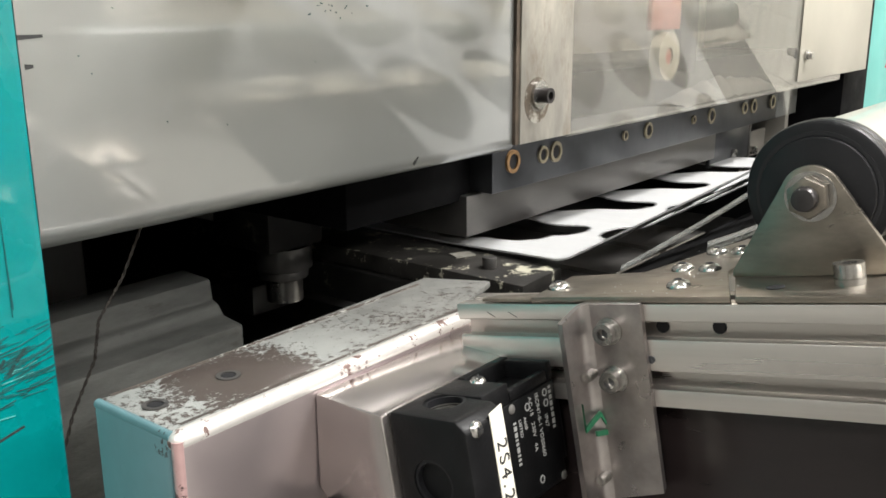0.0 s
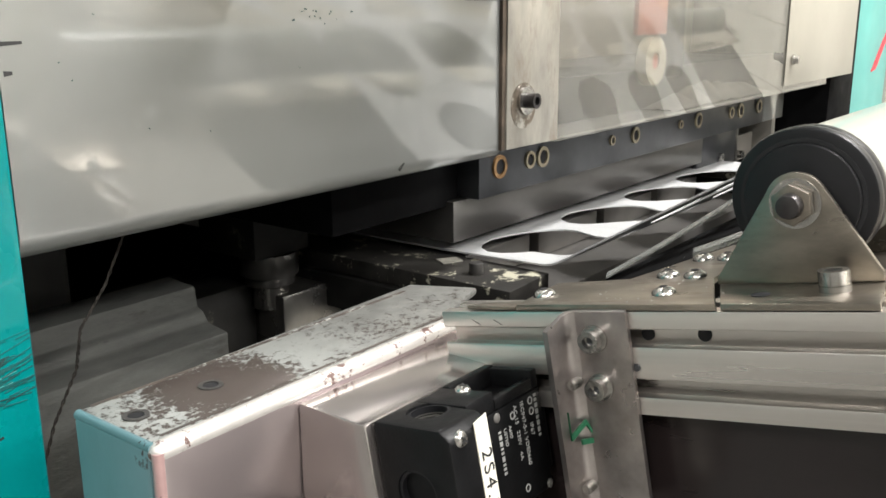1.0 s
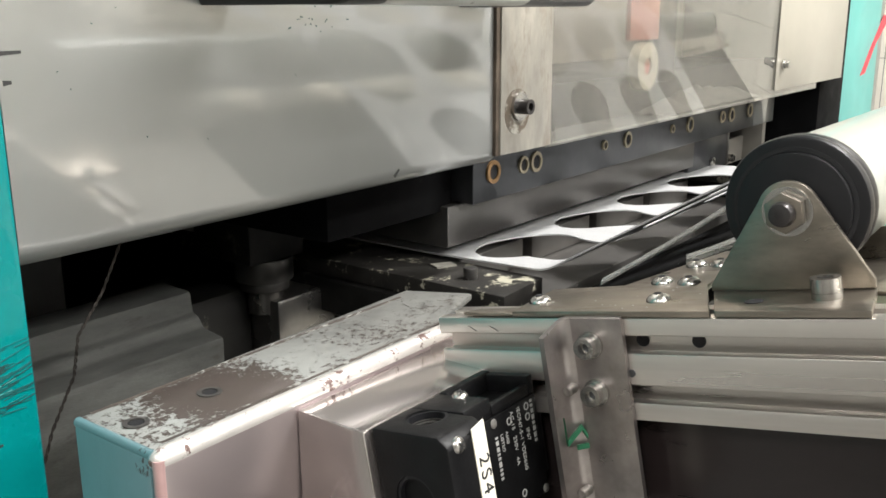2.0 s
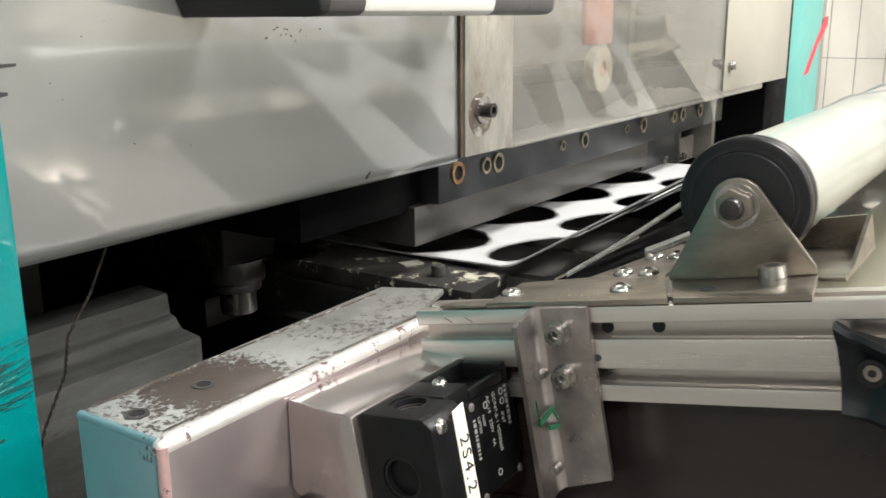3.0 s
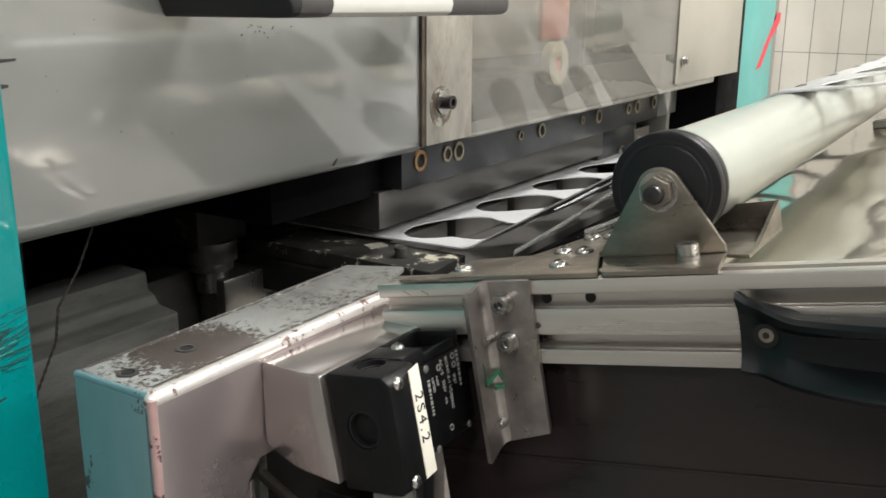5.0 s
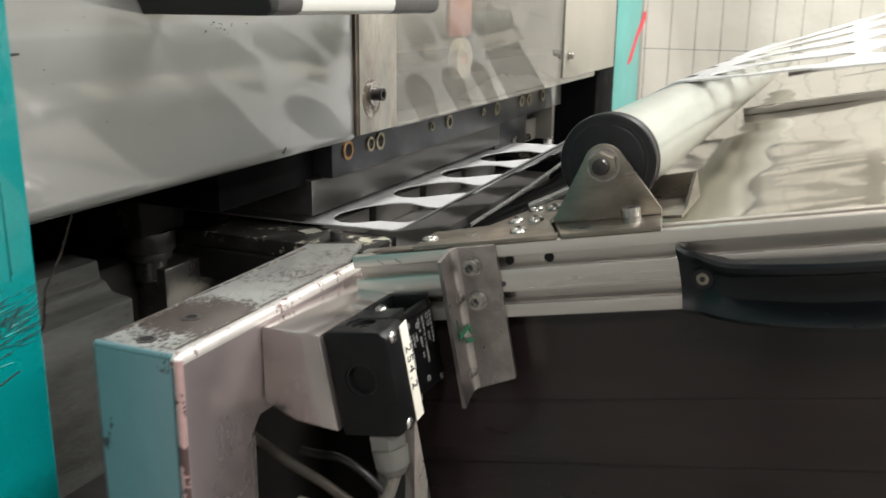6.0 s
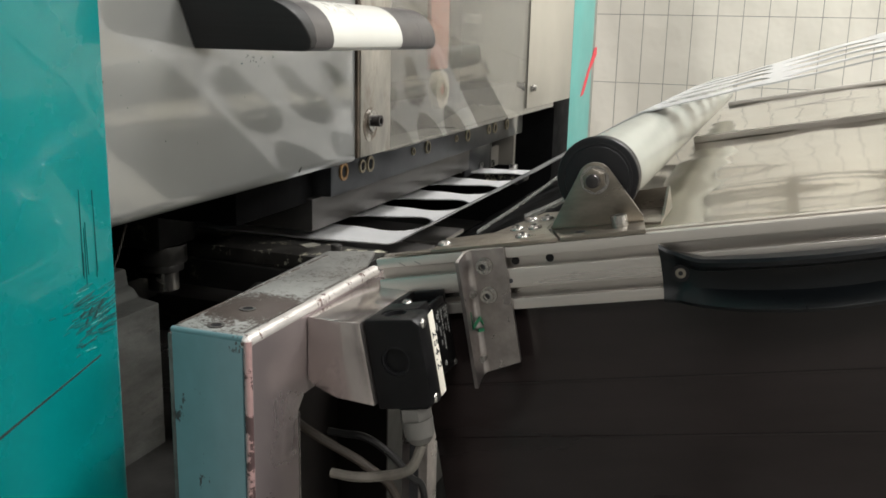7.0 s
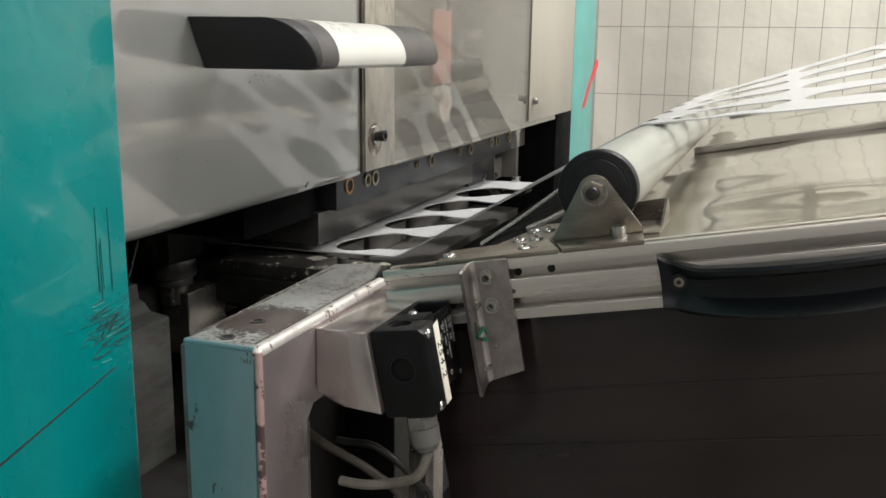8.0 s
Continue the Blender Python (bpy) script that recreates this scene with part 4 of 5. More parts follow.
def profile(bm, x0, y_from, length):
    """A slotted profile, 22.5 x 46.5 mm, with two grooves in each side and one on top."""
    w, h, gd, lip, half = 0.0225, 0.0465, 0.0088, 0.0018, 0.0038
    g1, g2 = -0.0122, -0.0347
    pts = [(0.0011, 0.0), (0.0003, -0.0003), (0, -0.0011)]
    for g in (g1, g2):
        pts += [(0, g + half + 0.0009), (0.0004, g + half + 0.0003), (lip, g + half), (lip, g + half + 0.002), (gd, g + half + 0.001), (gd, g - half - 0.001), (lip, g - half - 0.002), (lip, g - half), (0.0004, g - half - 0.0003), (0, g - half - 0.0011)]
    pts += [(0, -h), (w, -h)]
    for g in (g2, g1):
        pts += [(w, g - half), (w - gd, g - half), (w - gd, g + half), (w, g + half)]
    pts += [(w, 0), (w / 2 + half, 0), (w / 2 + half, -0.005), (w / 2 - half, -0.005), (w / 2 - half, 0)]
    prism(bm, [(x0 + px, y_from, pz) for px, pz in pts], (0, -length, 0))
    return bm


def guard_frame():
    r = thing("guard_rail", "slotted aluminium profile rail sloping up from the beam", "rail", RAIL)
    part("rail_profile", profile(bmn(), 0, 0, RAIL_LEN), ALU, r)
    for y in (-0.1075, -0.1335):
        part("slot_hole", cyl(bmn(), (0.009, y, -0.0122), (0.0081, y, -0.0122), 0.003), INNER, r)
    part("slot_screw", cyl(bmn(), (0.0089, -0.1045, -0.025), (-0.0008, -0.1045, -0.025), 0.0017), DIE, r)
    for k, y in enumerate((-0.018, -0.031)):
        part("pencil_mark", prism(bmn(), [(-0.0002, y, -0.004), (-0.0002, y - 0.001, -0.0042), (-0.0002, y - 0.0055, -0.0068), (-0.0002, y - 0.0045, -0.0066)], (0.0003, 0, 0)), INK, r)
    for nm, lab, x in (("guard_rail", "slotted aluminium rail across the middle of the guard", 0.742), ("guard_rail", "far slotted aluminium rail of the guard", 1.6)):
        f = thing(nm, lab, "rail", RAIL)
        part("rail_profile", profile(bmn(), x, -0.17, 1.4), ALU, f)
    # shiny sheet laid between the rails, bowed a little
    bm = bmn()
    nx, ny = 60, 50
    g = [[bm.verts.new((0.0232 + 1.575 * i / nx, -0.125 - 1.2 * j / ny, -0.0085 + 0.0035 * noise.noise(Vector((i * 0.11, j * 0.16, 1.0))) + 0.0012 * noise.noise(Vector((i * 0.3, j * 0.4, 5.0))))) for j in range(ny + 1)] for i in range(nx + 1)]
    for i in range(nx):
        for j in range(ny):
            bm.faces.new((g[i][j], g[i][j + 1], g[i + 1][j + 1], g[i + 1][j]))
    ob = part("guard_sheet", bm, SHINY)
    ob.matrix_world = RAIL
    mod = ob.modifiers.new("thickness", "SOLIDIFY")
    mod.thickness = 0.002
    tagged(ob, "shiny slightly bowed guard sheet between the rails", "guard sheet")
    # dark sheet below the near rail
    d = thing("guard_skirt", "dark tinted guard sheet hanging below the rail", "guard sheet", RAIL)
    part("skirt_sheet", box(bmn(), 0.009, 0.013, -1.0, -0.02, -0.62, -0.0468, 0.001), DARKPC, d)
    for z in (-0.106, -0.150):
        part("skirt_rib", box(bmn(), 0.0078, 0.0092, -1.0, -0.02, z - 0.0008, z + 0.0008, 0.0003), DARKPC, d)

    # angle that carries the switch key
    a = thing("angle_bracket", "raw steel angle bracket screwed to the rail", "bracket", RAIL)
    bm = bmn()
    t = 0.0028
    out = [(-0.0002, -0.1036), (-0.0002, -0.0785)]
    for k in range(5):
        an = k / 4 * math.pi / 2 * 0.86
        out.append((-0.0002 - 0.0065 * (1 - math.cos(an)), -0.0785 + 0.0065 * math.sin(an)))
    out.append((-0.0178, -0.0702))
    inn = [(-0.0178 - 0.0004, -0.0702 - t)] + [(x - t * 0.75, y - t * 0.72) for x, y in out[-2:1:-1]] + [(-0.0002 - t, -0.0785), (-0.0002 - t, -0.1036)]
    loop = out + inn
    top = [(x, y, 0.0015 + 0.35 * (x + 0.0002)) for x, y in loop]
    low = [(x, y, -0.0845 + 0.53 * (x + 0.0002) - 0.006 * (y > -0.085)) for x, y in loop]
    va, vb = [bm.verts.new(p) for p in top], [bm.verts.new(p) for p in low]
    fs = [bm.faces.new(va), bm.faces.new(vb[::-1])]
    for i in range(len(loop)):
        fs.append(bm.faces.new((va[i], vb[i], vb[(i + 1) % len(loop)], va[(i + 1) % len(loop)])))
    bmesh.ops.recalc_face_normals(bm, faces=fs)
    part("angle_plate", bm, ANGLE, a)
    for z in (-0.0115, -0.0335):
        part("washer", ring(bmn(), (-0.0048, -0.0875, z), (1, 0, 0), 0.0062, 0.003, 0.0016), ZINC, a)
        hd = part("socket_screw", socket_screw(bmn(), (-0.0046, -0.0875, z), (-1, 0, 0), 0.0049, 0.0056), ZINC, a, "zinc socket head screw")
        part("socket", cyl(bmn(), (-0.0068, -0.0875, z), (-0.0064, -0.0875, z), 0.0023, seg=6), DIE, hd)
    for z in (-0.0315, -0.0805):
        bm = cyl(bmn(), (-0.003, -0.0765, z), (-0.011, -0.0765, z), 0.0021, seg=14)
        for k in range(6):
            ring(bm, (-0.0045 - 0.0011 * k, -0.0765, z), (-1, 0, 0), 0.0025, 0.0019, 0.0005, 14)
        part("stud", bm, ZINC, a, "threaded zinc stud end")
    bm = bmn()
    for (y0, z0), (y1, z1) in (((-0.0722, -0.044), (-0.0722, -0.055)), ((-0.0722, -0.055), (-0.0752, -0.050)), ((-0.0752, -0.050), (-0.0768, -0.060)), ((-0.0768, -0.060), (-0.0740, -0.0585))):
        x0, x1 = -0.0145 + (y0 + 0.0722) * -3.0 * 1.0, -0.0145 + (y1 + 0.0722) * -3.0
        prism(bm, [(x0, y0 - 0.0034, z0 + 0.0012), (x0, y0 - 0.0034, z0 - 0.0012), (x1, y1 - 0.0034, z1 - 0.0012), (x1, y1 - 0.0034, z1 + 0.0012)], (0.0004, 0.0012, 0))
    part("marker_sign", bm, GREEN, a, "green marker scribble")
    k = thing("switch_key", "dark steel switch key between bracket and switch", "switch key", SW)
    part("key_plate", box(bmn(), 0.0828, 0.088, -0.028, -0.008, -0.05, -0.012, 0.001), RUBBER, k)

    # flat plates on the rail
    p = thing("riveted_plate", "brushed steel plate held by button-head screws", "plate", RAIL)
    bm = prism(bmn(), [(-0.0008, -0.046, 0.0004), (-0.0008, -0.1435, 0.0004), (0.048, -0.1235, 0.0004), (0.126, -0.118, 0.0004), (0.13, -0.102, 0.0004), (0.050, -0.080, 0.0004), (0.0445, -0.042, 0.0004)], (0, 0, 0.003), 0.0006)
    part("plate_body", bm, STAIN, p)
    for x, y in ((0.018, -0.0505), (0.0185, -0.1125), (0.054, -0.0985), (0.092, -0.1005), (0.052, -0.113), (0.092, -0.1135)):
        sc = part("button_screw", dome(bmn(), (x, y, 0.0034), (0, 0, 1), 0.0056, 0.0033), ZINC, p, "zinc button-head screw")
        part("socket", cyl(bmn(), (x, y, 0.0066), (x, y, 0.00685), 0.0019, seg=6), INNER, sc)
    part("bent_tab", prism(bmn(), [(0.002, -0.015, 0.0006), (0.0, -0.045, 0.0006), (0.012, -0.045, 0.0006), (0.009, -0.02, 0.0006)], (0, 0, 0.0016), 0.0003), STAIN, p, "loose bent steel tab")

    c = thing("roller_bracket", "worn stainless roller bracket with a tapered upright", "bracket", RAIL)
    bm = bmn()
    prism(bm, [(-0.0008, -0.1455, 0.0004), (-0.0008, -0.2055, 0.0004), (0.0355, -0.1995, 0.0004), (0.0355, -0.1315, 0.0004)], (0, 0, 0.003), 0.0006)
    part("base_plate", bm, STAIN, c)
    cy, cz, rr = -0.1685, 0.0372, 0.0128
    pts = [(0.033, -0.1315, 0.0036), (0.033, -0.1995, 0.0036), (0.033, -0.1995, 0.0075)]
    for k in range(13):
        an = 0.42 + k / 12 * (math.pi - 0.84)
        pts.append((0.033, cy - rr * math.cos(an), cz + rr * math.sin(an)))
    pts.append((0.033, -0.1315, 0.0065))
    part("upright", prism(bmn(), pts, (0.003, 0, 0), 0.0005), STAIN, c)
    part("slot_hole", cyl(bmn(), (0.0135, -0.157, 0.0036), (0.0135, -0.157, 0.0038), 0.0038), INNER, c)
    bm = socket_screw(bmn(), (0.0195, -0.1845, 0.0034), (0, 0, 1), 0.0060, 0.0085)
    bolt = part("bracket_bolt", bm, ZINC, c, "zinc socket bolt")
    part("socket", cyl(bmn(), (0.0195, -0.1845, 0.0066), (0.0195, -0.1845, 0.0070), 0.0034, seg=6), INNER, bolt)
    bm = bmn()
    prism(bm, [(0.052, -0.128, 0.0006), (0.03, -0.212, 0.0006), (0.1, -0.212, 0.0006), (0.1, -0.128, 0.0006)], (0, 0, 0.002), 0.0003)
    prism(bm, [(0.045, -0.210, 0.0026), (0.1, -0.210, 0.0026), (0.1, -0.210, 0.018), (0.052, -0.210, 0.004)], (0, -0.002, 0))
    prism(bm, [(0.098, -0.210, 0.0026), (0.098, -0.128, 0.0026), (0.098, -0.128, 0.016), (0.098, -0.210, 0.018)], (0.002, 0, 0))
    part("tray_angle", bm, STAIN, c, "folded steel tray behind the bracket")

    # roller
    q = thing("roller", "pale roller tube with black rubber end cap", "roller", RAIL @ pose(0.0, cy, cz))
    part("tube", cyl(bmn(), (0.058, 0, 0), (1.37, 0, 0), 0.0282, seg=48), TUBE, q)
    part("rubber_ring", cyl(bmn(), (0.0495, 0, 0), (0.0578, 0, 0), 0.0302, seg=48, bevel=0.0022), RUBBER, q)
    bm = cyl(bmn(), (0.042, 0, 0), (0.0493, 0, 0), 0.0305, seg=48, bevel=0.002)
    cap = part("end_cap", bm, RUBBER, q)
    part("cap_groove", ring(bmn(), (0.0412, 0, 0), (1, 0, 0), 0.0258, 0.024, 0.0012, 48), INNER, cap)
    part("cap_face", cyl(bmn(), (0.039, 0, 0), (0.0418, 0, 0), 0.0238, seg=48, bevel=0.0008), RUBBER, cap)
    part("far_cap", cyl(bmn(), (1.3702, 0, 0), (1.384, 0, 0), 0.0282, seg=32), RUBBER, q)
    bm = cyl(bmn(), (0.0388, 0, 0), (0.0362, 0, 0), 0.0085, seg=24)
    part("spacer", bm, ZINC, q)
    bm = ring(bmn(), (0.0318, 0, 0), (1, 0, 0), 0.0105, 0.005, 0.0012)
    part("washer", bm, ZINC, q)
    part("hexagon_nut", cyl(bmn(), (0.0317, 0, 0), (0.0265, 0, 0), 0.0088, seg=6, bevel=0.0007), STAIN, q)
    bm = cyl(bmn(), (0.0264, 0, 0), (0.0215, 0, 0), 0.0056, 0.0048, seg=20, bevel=0.0008)
    part("axle_end", bm, DARKBOLT, q)

    # moulded grab handle on the near rail
    h = thing("grab_handle", "black moulded grab handle screwed to the rail", "handle", RAIL)
    part("grip", grab_grip(), GRIP, h)
    bm = ring(bmn(), (-0.0092, -0.2262, -0.0275), (1, 0, 0), 0.0058, 0.0036, 0.003)
    scr = part("countersunk_screw", bm, RUBBER, h)
    part("screw_head", cyl(bmn(), (-0.0088, -0.2262, -0.0275), (-0.0068, -0.2262, -0.0275), 0.0037, seg=18, bevel=0.0003), STAIN, scr, "dull steel screw head")
    part("socket", cyl(bmn(), (-0.0091, -0.2262, -0.0275), (-0.0088, -0.2262, -0.0275), 0.0017, seg=6), INNER, scr)


def grab_grip():
    """A dished grip: end pads against the rail and a bowed hollow bar between."""
    bm = bmn()
    n = 40
    rows = []
    for i in range(n + 1):
        u = i / n
        y = -0.2135 - 0.19 * u
        e = min(u, 1 - u) / 0.14
        k = min(1.0, e)
        out = 0.007 + 0.026 * math.sin(math.pi * min(1, max(0, (u - 0.06) / 0.88))) ** 0.7
        face = -0.0045 - 0.6 * (out - 0.007)
        zt = -0.008 - 0.010 * (k ** 0.6)
        zb = -0.0455 - 0.006 * math.sin(math.pi * u) ** 0.8
        back = -0.0003 if k < 0.95 else face + 0.006
        rows.append([bm.verts.new(p) for p in (
            (back, y, zt), (-out, y, zt + 0.001), (-out - 0.0022, y, zt - 0.001), (-out - 0.0015, y, zt - 0.004), (face - 0.001, y, zt - 0.0085), (face, y, (zt + zb) / 2),
            (face - 0.001, y, zb + 0.0105), (-out - 0.001, y, zb + 0.005), (-out - 0.0035, y, zb + 0.0015), (-out - 0.002, y, zb - 0.001), (-out * 0.6, y, zb - 0.0015), (back, y, zb))])
    m = len(rows[0])
    for a, b in zip(rows, rows[1:]):
        for i in range(m):
            bm.faces.new((a[i], b[i], b[(i + 1) % m], a[(i + 1) % m]))
    bm.faces.new(rows[0])
    bm.faces.new(rows[-1][::-1])
    bmesh.ops.recalc_face_normals(bm, faces=bm.faces)
    return bm


guard_frame()


def guide_strips():
    """Clear plastic strips that lead the web up to the roller."""
    g = thing("guide_strip", "clear plastic guide strip with frayed edge under the web", "guide strip")
    rr = random.Random(3)
    for (a, b, w, th) in (((0.352, 0.252, 0.962), (0.40, 0.190, 1.012), 0.0045, 0.0012), ((0.395, 0.225, 0.968), (0.425, 0.185, 0.990), 0.006, 0.0026)):
        a, b = Vector(a), Vector(b)
        bm = bmn()
        n, rows = 14, []
        for i in range(n + 1):
            u = i / n
            p = a.lerp(b, u) + Vector((0, 0, -0.0015 * math.sin(math.pi * u)))
            j = rr.uniform(-0.0005, 0.0005)
            rows.append([bm.verts.new(p + Vector(v)) for v in ((j, 0, 0), (w, w * 0.4, 0.001), (w, w * 0.4, 0.001 + th), (j, 0, th))])
        for r0, r1 in zip(rows, rows[1:]):
            for i in range(4):
                bm.faces.new((r0[i], r1[i], r1[(i + 1) % 4], r0[(i + 1) % 4]))
        bm.faces.new(rows[0])
        bm.faces.new(rows[-1][::-1])
        bmesh.ops.recalc_face_normals(bm, faces=bm.faces)
        part("strip", bm, GUIDEPC, g)


guide_strips()


def crumbs():
    rr = random.Random(12)
    crumb = mesh_of("crumb", bmesh_crumb(), WEB)
    for k in range(26):
        x, y = rr.uniform(0.004, 0.1), rr.uniform(-0.13, -0.085)
        if k > 13:
            x, y = rr.uniform(0.002, 0.032), rr.uniform(-0.142, -0.055)
        ob = tagged(new("plastic_crumb", crumb), "tiny white plastic crumb on the steel plate", "crumb", "crumbs on the plate")
        size = rr.uniform(0.5, 1.3)
        ob.matrix_world = RAIL @ pose(x, y, 0.0034, 0, 0, rr.uniform(0, 360)) @ Matrix.Diagonal((size, size * 0.7, size * 0.6, 1))


def bmesh_crumb():
    bm = bmn()
    bmesh.ops.create_icosphere(bm, subdivisions=1, radius=0.0005)
    bmesh.ops.translate(bm, verts=bm.verts, vec=(0, 0, 0.0004))
    return bm


crumbs()


# ---- the punched web, in narrow rigid strips that ride along its track ----
PITCH, STRIP_LEN, X0, X1 = 0.1425, 0.0059375, 0.594, 1.235
COLS = [0.66 + 0.144 * k for k in range(4)]
RISE, TH, FLAT_Z = radians(1.5), radians(31.3), 0.8815
RISE_Y, RISE_R, BEND_R = 0.545, 0.15, 0.04
AX_Y, AX_Z, AX_R = 0.1579, 1.0152, 0.0288
Y_START = 1.0
WEB_T = 0.0015


# three staggered rows follow one another on the web: a bottle shape, a narrow sole and a broad leaf;
# each row has its shift across the web and its lean
OUTLINES = (
    ((0, 0), (0.012, 0.013), (0.04, 0.024), (0.1, 0.04), (0.2, 0.053), (0.3, 0.057), (0.4, 0.053), (0.5, 0.0415), (0.6, 0.0315), (0.7, 0.0265), (0.8, 0.0265), (0.88, 0.0265), (0.94, 0.022), (0.98, 0.012), (1, 0)),
    ((0, 0), (0.015, 0.012), (0.05, 0.022), (0.12, 0.031), (0.22, 0.036), (0.35, 0.036), (0.5, 0.04), (0.65, 0.047), (0.76, 0.048), (0.86, 0.042), (0.94, 0.029), (0.985, 0.013), (1, 0)),
    ((0, 0), (0.015, 0.01), (0.06, 0.021), (0.15, 0.036), (0.28, 0.05), (0.42, 0.058), (0.56, 0.06), (0.7, 0.055), (0.83, 0.041), (0.93, 0.025), (0.98, 0.012), (1, 0)),
)
ROW_SHIFT, ROW_LEAN = (0.0, 0.05, -0.006), (0.05, 0.0, 0.0)


def hole_span(v):
    """Shift across the web and half the width of a punched opening at v metres along three rows."""
    row = int(v // PITCH) % 3
    u = (v % PITCH - 0.006) / 0.1305
    if u <= 0 or u >= 1:
        return 0.0, 0.0
    knots = OUTLINES[row]
    for (a, p), (b, q) in zip(knots, knots[1:]):
        if a <= u <= b:
            return ROW_SHIFT[row] + ROW_LEAN[row] * (u - 0.2), p + (q - p) * (u - a) / (b - a)
    return 0.0, 0.0


def near_side(v, x):
    """Along the margin the bottle shapes are cut wide, with no waist on their outer side."""
    u = (v % PITCH - 0.006) / 0.1305
    return min(x, COLS[0] - 0.032 * (1 - ((u - 0.5) / 0.38) ** 4)) if 0.2 < u < 0.86 else x


def strip_mesh(phase):
    bm = bmn()
    sub = 2
    for k in range(sub):
        v0, v1 = phase + STRIP_LEN * k / sub, phase + STRIP_LEN * (k + 1) / sub
        y0, y1 = -STRIP_LEN * k / sub + STRIP_LEN / 2, -STRIP_LEN * (k + 1) / sub + STRIP_LEN / 2
        (s0, h0), (s1, h1) = hole_span(v0 + 1e-6), hole_span(v1 - 1e-6)
        if not h0:
            s0 = s1
        if not h1:
            s1 = s0
        edges0 = [X0] + [e for c in COLS for e in (c + s0 - h0, c + s0 + h0)] + [X1]
        edges1 = [X0] + [e for c in COLS for e in (c + s1 - h1, c + s1 + h1)] + [X1]
        if int(phase // PITCH) % 3 == 0:
            edges0[1], edges1[1] = near_side(v0, edges0[1]), near_side(v1, edges1[1])
        for i in range(0, len(edges0), 2):
            quad = [(edges0[i], y0), (edges0[i + 1], y0), (edges1[i + 1], y1), (edges1[i], y1)]
            up = [bm.verts.new((x, y, WEB_T)) for x, y in quad]
            dn = [bm.verts.new((x, y, 0.0)) for x, y in quad]
            bm.faces.new(up[::-1])
            bm.faces.new(dn)
            for a, b in ((1, 2), (3, 0)):
                bm.faces.new((up[a], up[b], dn[b], dn[a]))
    bmesh.ops.remove_doubles(bm, verts=bm.verts, dist=1e-6)
    bmesh.ops.recalc_face_normals(bm, faces=bm.faces)
    return mesh_of("web_strip", bm, WEB)


# the web leaves the die level, climbs gently over its table, then turns up to the roller
T_Y, T_Z = AX_Y + AX_R * math.sin(TH), AX_Z + AX_R * math.cos(TH)
RISE_END_Y, RISE_END_Z = RISE_Y - RISE_R * math.sin(RISE), FLAT_Z + RISE_R * (1 - math.cos(RISE))
FOLD_Y = (T_Z + T_Y * math.tan(TH) - RISE_END_Z - RISE_END_Y * math.tan(RISE)) / (math.tan(TH) - math.tan(RISE))
FOLD_Z = RISE_END_Z + (RISE_END_Y - FOLD_Y) * math.tan(RISE)
CUT = BEND_R * math.tan((TH - RISE) / 2)
BEND_Y, BEND_Z = FOLD_Y + CUT * math.cos(RISE), FOLD_Z - CUT * math.sin(RISE)
Q0 = Y_START - RISE_Y
Q1 = Q0 + RISE_R * RISE
Q2 = Q1 + (RISE_END_Y - BEND_Y) / math.cos(RISE)
Q3 = Q2 + BEND_R * (TH - RISE)
UP_Y, UP_Z = FOLD_Y - CUT * math.cos(TH), FOLD_Z + CUT * math.sin(TH)
Q4 = Q3 + (UP_Y - T_Y) / math.cos(TH)


def track(q, pull):
    """Place and turn on the web's track, q metres from its start; past the roller it sags aslant unless pulled."""
    out = radians(12.5 + 4.5 * pull)
    q5 = Q4 + AX_R * (TH - out)
    if q < Q0:
        y, z, a = Y_START - q, FLAT_Z, 0.0
    elif q < Q1:
        a = (q - Q0) / RISE_R
        y, z = RISE_Y - RISE_R * math.sin(a), FLAT_Z + RISE_R * (1 - math.cos(a))
    elif q < Q2:
        a = RISE
        y, z = RISE_END_Y - (q - Q1) * math.cos(a), RISE_END_Z + (q - Q1) * math.sin(a)
    elif q < Q3:
        a = RISE + (q - Q2) / BEND_R
        y, z = BEND_Y - BEND_R * (math.sin(a) - math.sin(RISE)), BEND_Z + BEND_R * (math.cos(RISE) - math.cos(a))
    elif q < Q4:
        a = TH
        y, z = UP_Y - (q - Q3) * math.cos(a), UP_Z + (q - Q3) * math.sin(a)
    elif q < q5:
        a = TH - (q - Q4) / AX_R
        y, z = AX_Y + AX_R * math.sin(a), AX_Z + AX_R * math.cos(a)
    else:
        a, d = out, q - q5
        y, z = AX_Y + AX_R * math.sin(a) - d * math.cos(a), AX_Z + AX_R * math.cos(a) + d * math.sin(a)
        k = min(1.0, d / 0.3)
        lean = (3.6 - 2.6 * pull) * k * 1.3 + 0.5 * k * noise.noise(Vector((q * 14, 2.0, 0.0)))
        z += 0.003 * k * noise.noise(Vector((q * 26, 0.0, 4.0))) - 0.9 * math.sin(radians(lean))
        return pose(0.03, y, z, -math.degrees(a)) @ pose(0, 0, 0, 0, -lean, 0)
    s = min(1.0, max(0.0, (q - Q2) / (Q4 - Q2)))
    return pose(0.03 * s * s * (3 - 2 * s), y, z, -math.degrees(a))


INDEX, CYCLE, GO = 3 * PITCH, 3.61, 2.87
FEED = ((0, 0), (0.06, 0.02), (0.13, 0.12), (0.23, 0.235), (0.33, 0.345), (0.43, 0.47), (0.53, 0.6), (0.63, 0.715), (0.73, 0.83), (0.83, 0.94), (0.9, 0.985), (0.98, 1))


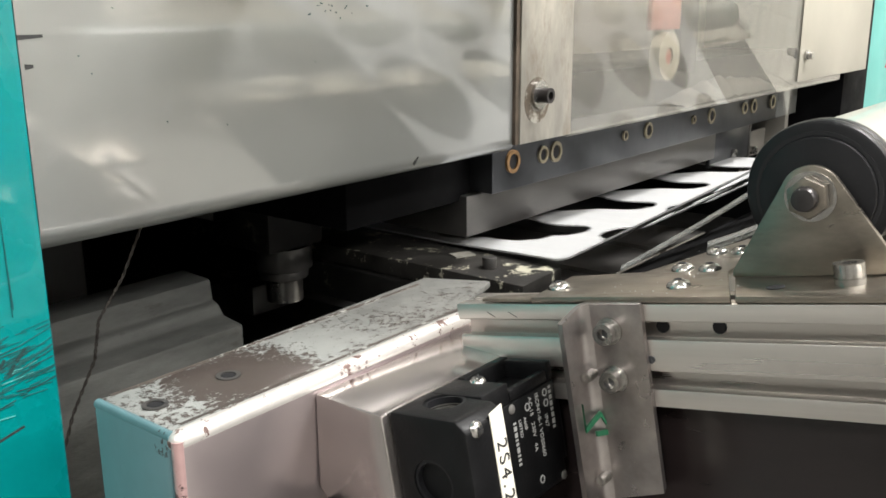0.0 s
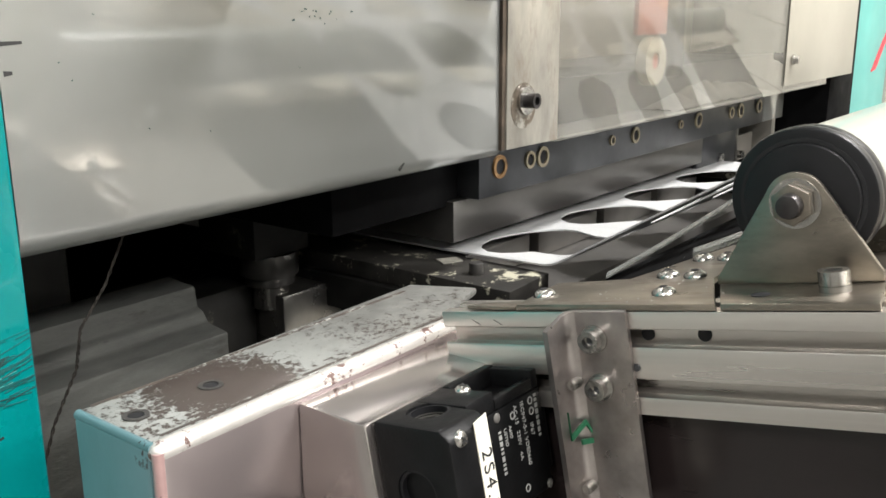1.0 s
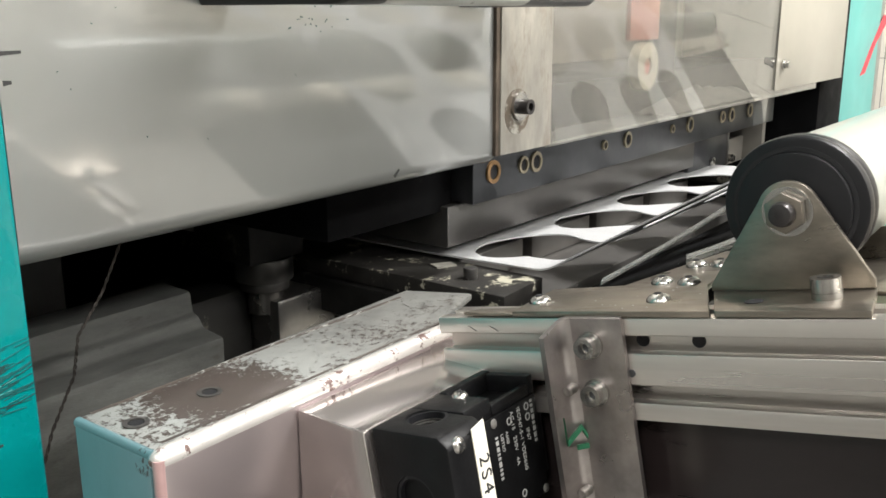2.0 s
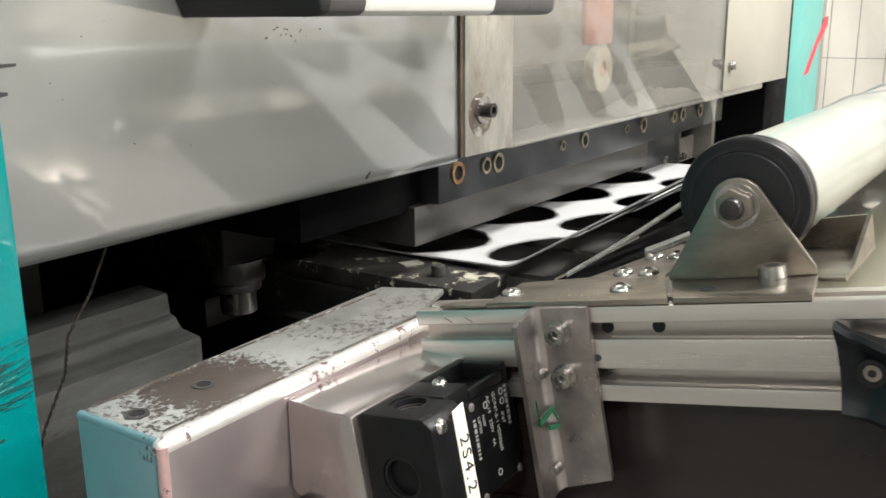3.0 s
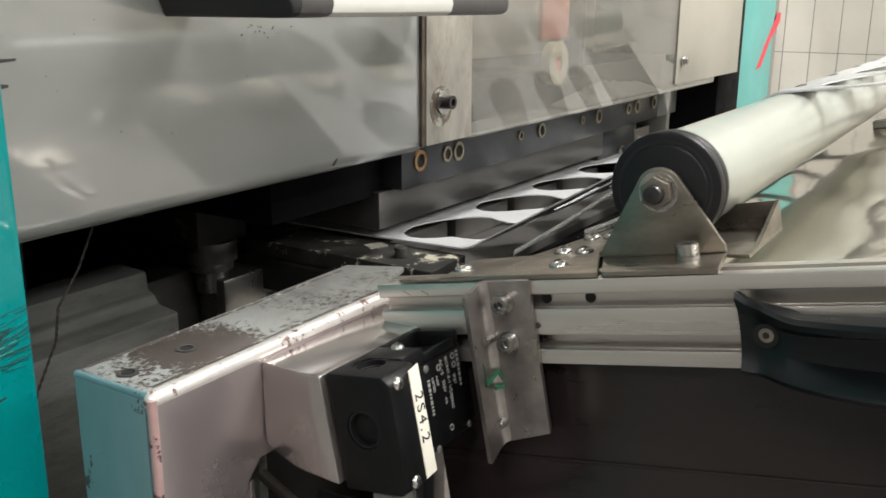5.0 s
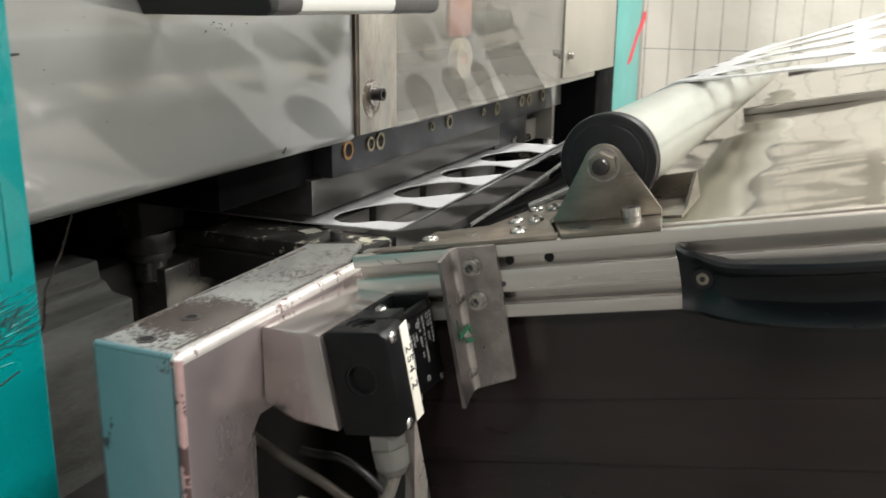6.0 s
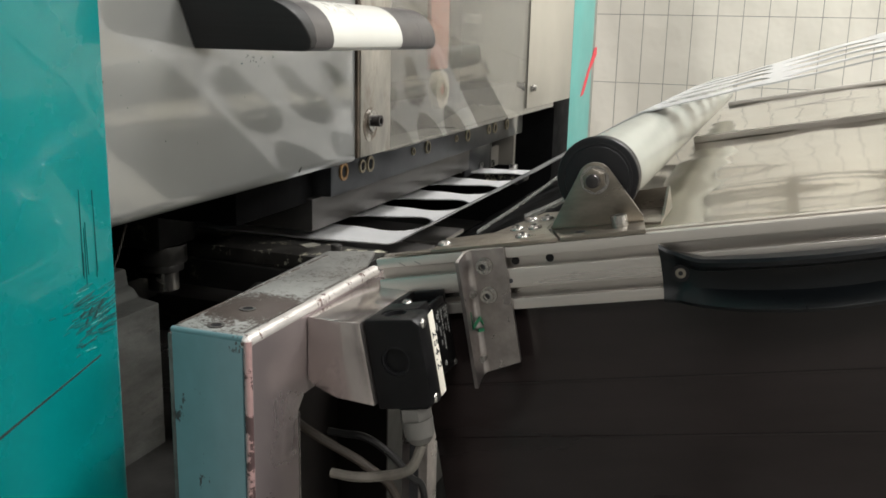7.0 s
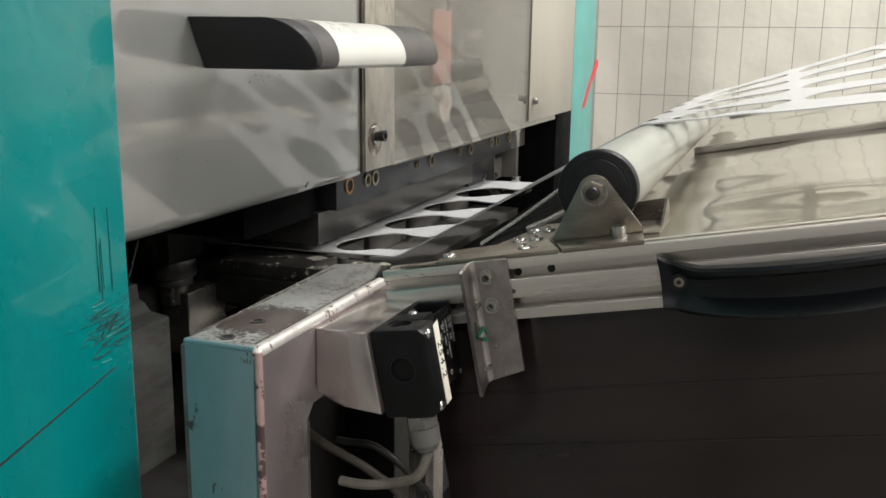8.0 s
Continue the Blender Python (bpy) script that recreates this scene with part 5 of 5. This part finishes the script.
def share(t):
    """Share of one feed that is done t seconds after it began."""
    for (a, p), (b, q) in zip(FEED, FEED[1:]):
        if a <= t <= b:
            return p + (q - p) * (t - a) / (b - a)
    return 0.0 if t < 0 else 1.0


def pulled(t):
    """How hard the web is drawn at time t: 0 at rest, 1 in mid feed."""
    return sum(math.sin(math.pi * min(1.0, max(0.0, (t - GO - k * CYCLE) / FEED[-1][0]))) for k in (-1, 0, 1))


def fed(t):
    """Metres of web fed by time t, at rest between the press strokes."""
    return INDEX * (sum(share(t - GO - k * CYCLE) for k in (-1, 0, 1)) - 1)


REST_V = 0.466
web = thing("punched_web", "glossy white plastic web with rows of punched pear-shaped openings", "plastic web")
WEB_STRIPS = []
meshes = [strip_mesh(STRIP_LEN * k) for k in range(72)]
first_k = math.floor((-0.75 - REST_V) / STRIP_LEN)
for k in range(first_k, first_k + 380):
    ob = tagged(new("web_strip", meshes[k % 72]), kind="stuff")
    ob.parent = web
    WEB_STRIPS.append((ob, REST_V + (k + 0.5) * STRIP_LEN))


def slug_mesh(row):
    """The piece that the press cuts out: the opening's outline, a hair smaller."""
    bm = bmn()
    vs = [0.0065 + 0.1295 * k / 24 for k in range(25)]
    spans = [hole_span(row * PITCH + v) for v in vs]
    pts = [(c - max(0.0002, h - 0.0004), -v) for (c, h), v in zip(spans, vs)] + [(c + max(0.0002, h - 0.0004), -v) for (c, h), v in reversed(list(zip(spans, vs)))]
    prism(bm, [(x, y, 0.0001) for x, y in pts], (0, 0, WEB_T - 0.0002))
    return mesh_of("cut_part", bm, WEB)


# pieces still held in the web wait there until the platen of their stroke takes them down
SLUGS = []
slugs = [slug_mesh(row) for row in range(3)]
for stroke, drop_at in ((0, 2.76), (1, 6.37), (2, 9.98)):
    for row in (1, 2, 3):
        for cx in COLS:
            ob = tagged(new("cut_part", slugs[-row % 3]), "white pear-shaped plastic piece lying in the web", "plastic part", "pieces cut from the web")
            SLUGS.append((ob, cx, REST_V - row * PITCH - stroke * INDEX, drop_at))


def slug_pose(cx, q, drop_at, t):
    fall = min(1.0, max(0.0, (t - drop_at) / 0.2))
    return pose(cx, Y_START - q - fed(min(t, drop_at)), FLAT_Z - 0.45 * fall * (0.4 + 0.6 * fall))


def platen_drop(t):
    """How far the lower platen hangs below its closed place."""
    for up, down in ((0.62, 2.76), (4.23, 6.37), (7.84, 9.9)):
        if up - 0.12 <= t < up:
            return 0.085 * (0.5 + 0.5 * math.cos(math.pi * (t - up + 0.12) / 0.12))
        if up <= t <= down:
            return 0.0
        if down < t <= down + 0.12:
            return 0.085 * (0.5 - 0.5 * math.cos(math.pi * (t - down) / 0.12))
    return 0.085


def motions():
    moving = sorted({0.0, 8.0} | {round(GO + k * CYCLE + t, 3) for k in (-1, 0, 1) for t, _ in FEED if 0 < GO + k * CYCLE + t < 8})
    for ob, q in WEB_STRIPS:
        walk(ob, [(t, track(q + fed(t), pulled(t))) for t in moving])
    for ob, cx, q, drop_at in SLUGS:
        ts = [t for t in moving if t < drop_at] + [drop_at + 0.04 * k for k in range(6) if drop_at + 0.2 < 8] + ([8.0] if drop_at < 8 else [])
        walk(ob, [(t, slug_pose(cx, q, drop_at, t)) for t in sorted(set(ts))])
    times = [0.0, 0.5, 0.54, 0.58, 0.62, 2.76, 2.8, 2.84, 2.88, 4.11, 4.15, 4.19, 4.23, 6.37, 6.41, 6.45, 6.49, 7.72, 7.76, 7.8, 7.84, 8.0]
    walk(PLATEN_OB, [(t, pose(0, 0, -platen_drop(t))) for t in times])


motions()
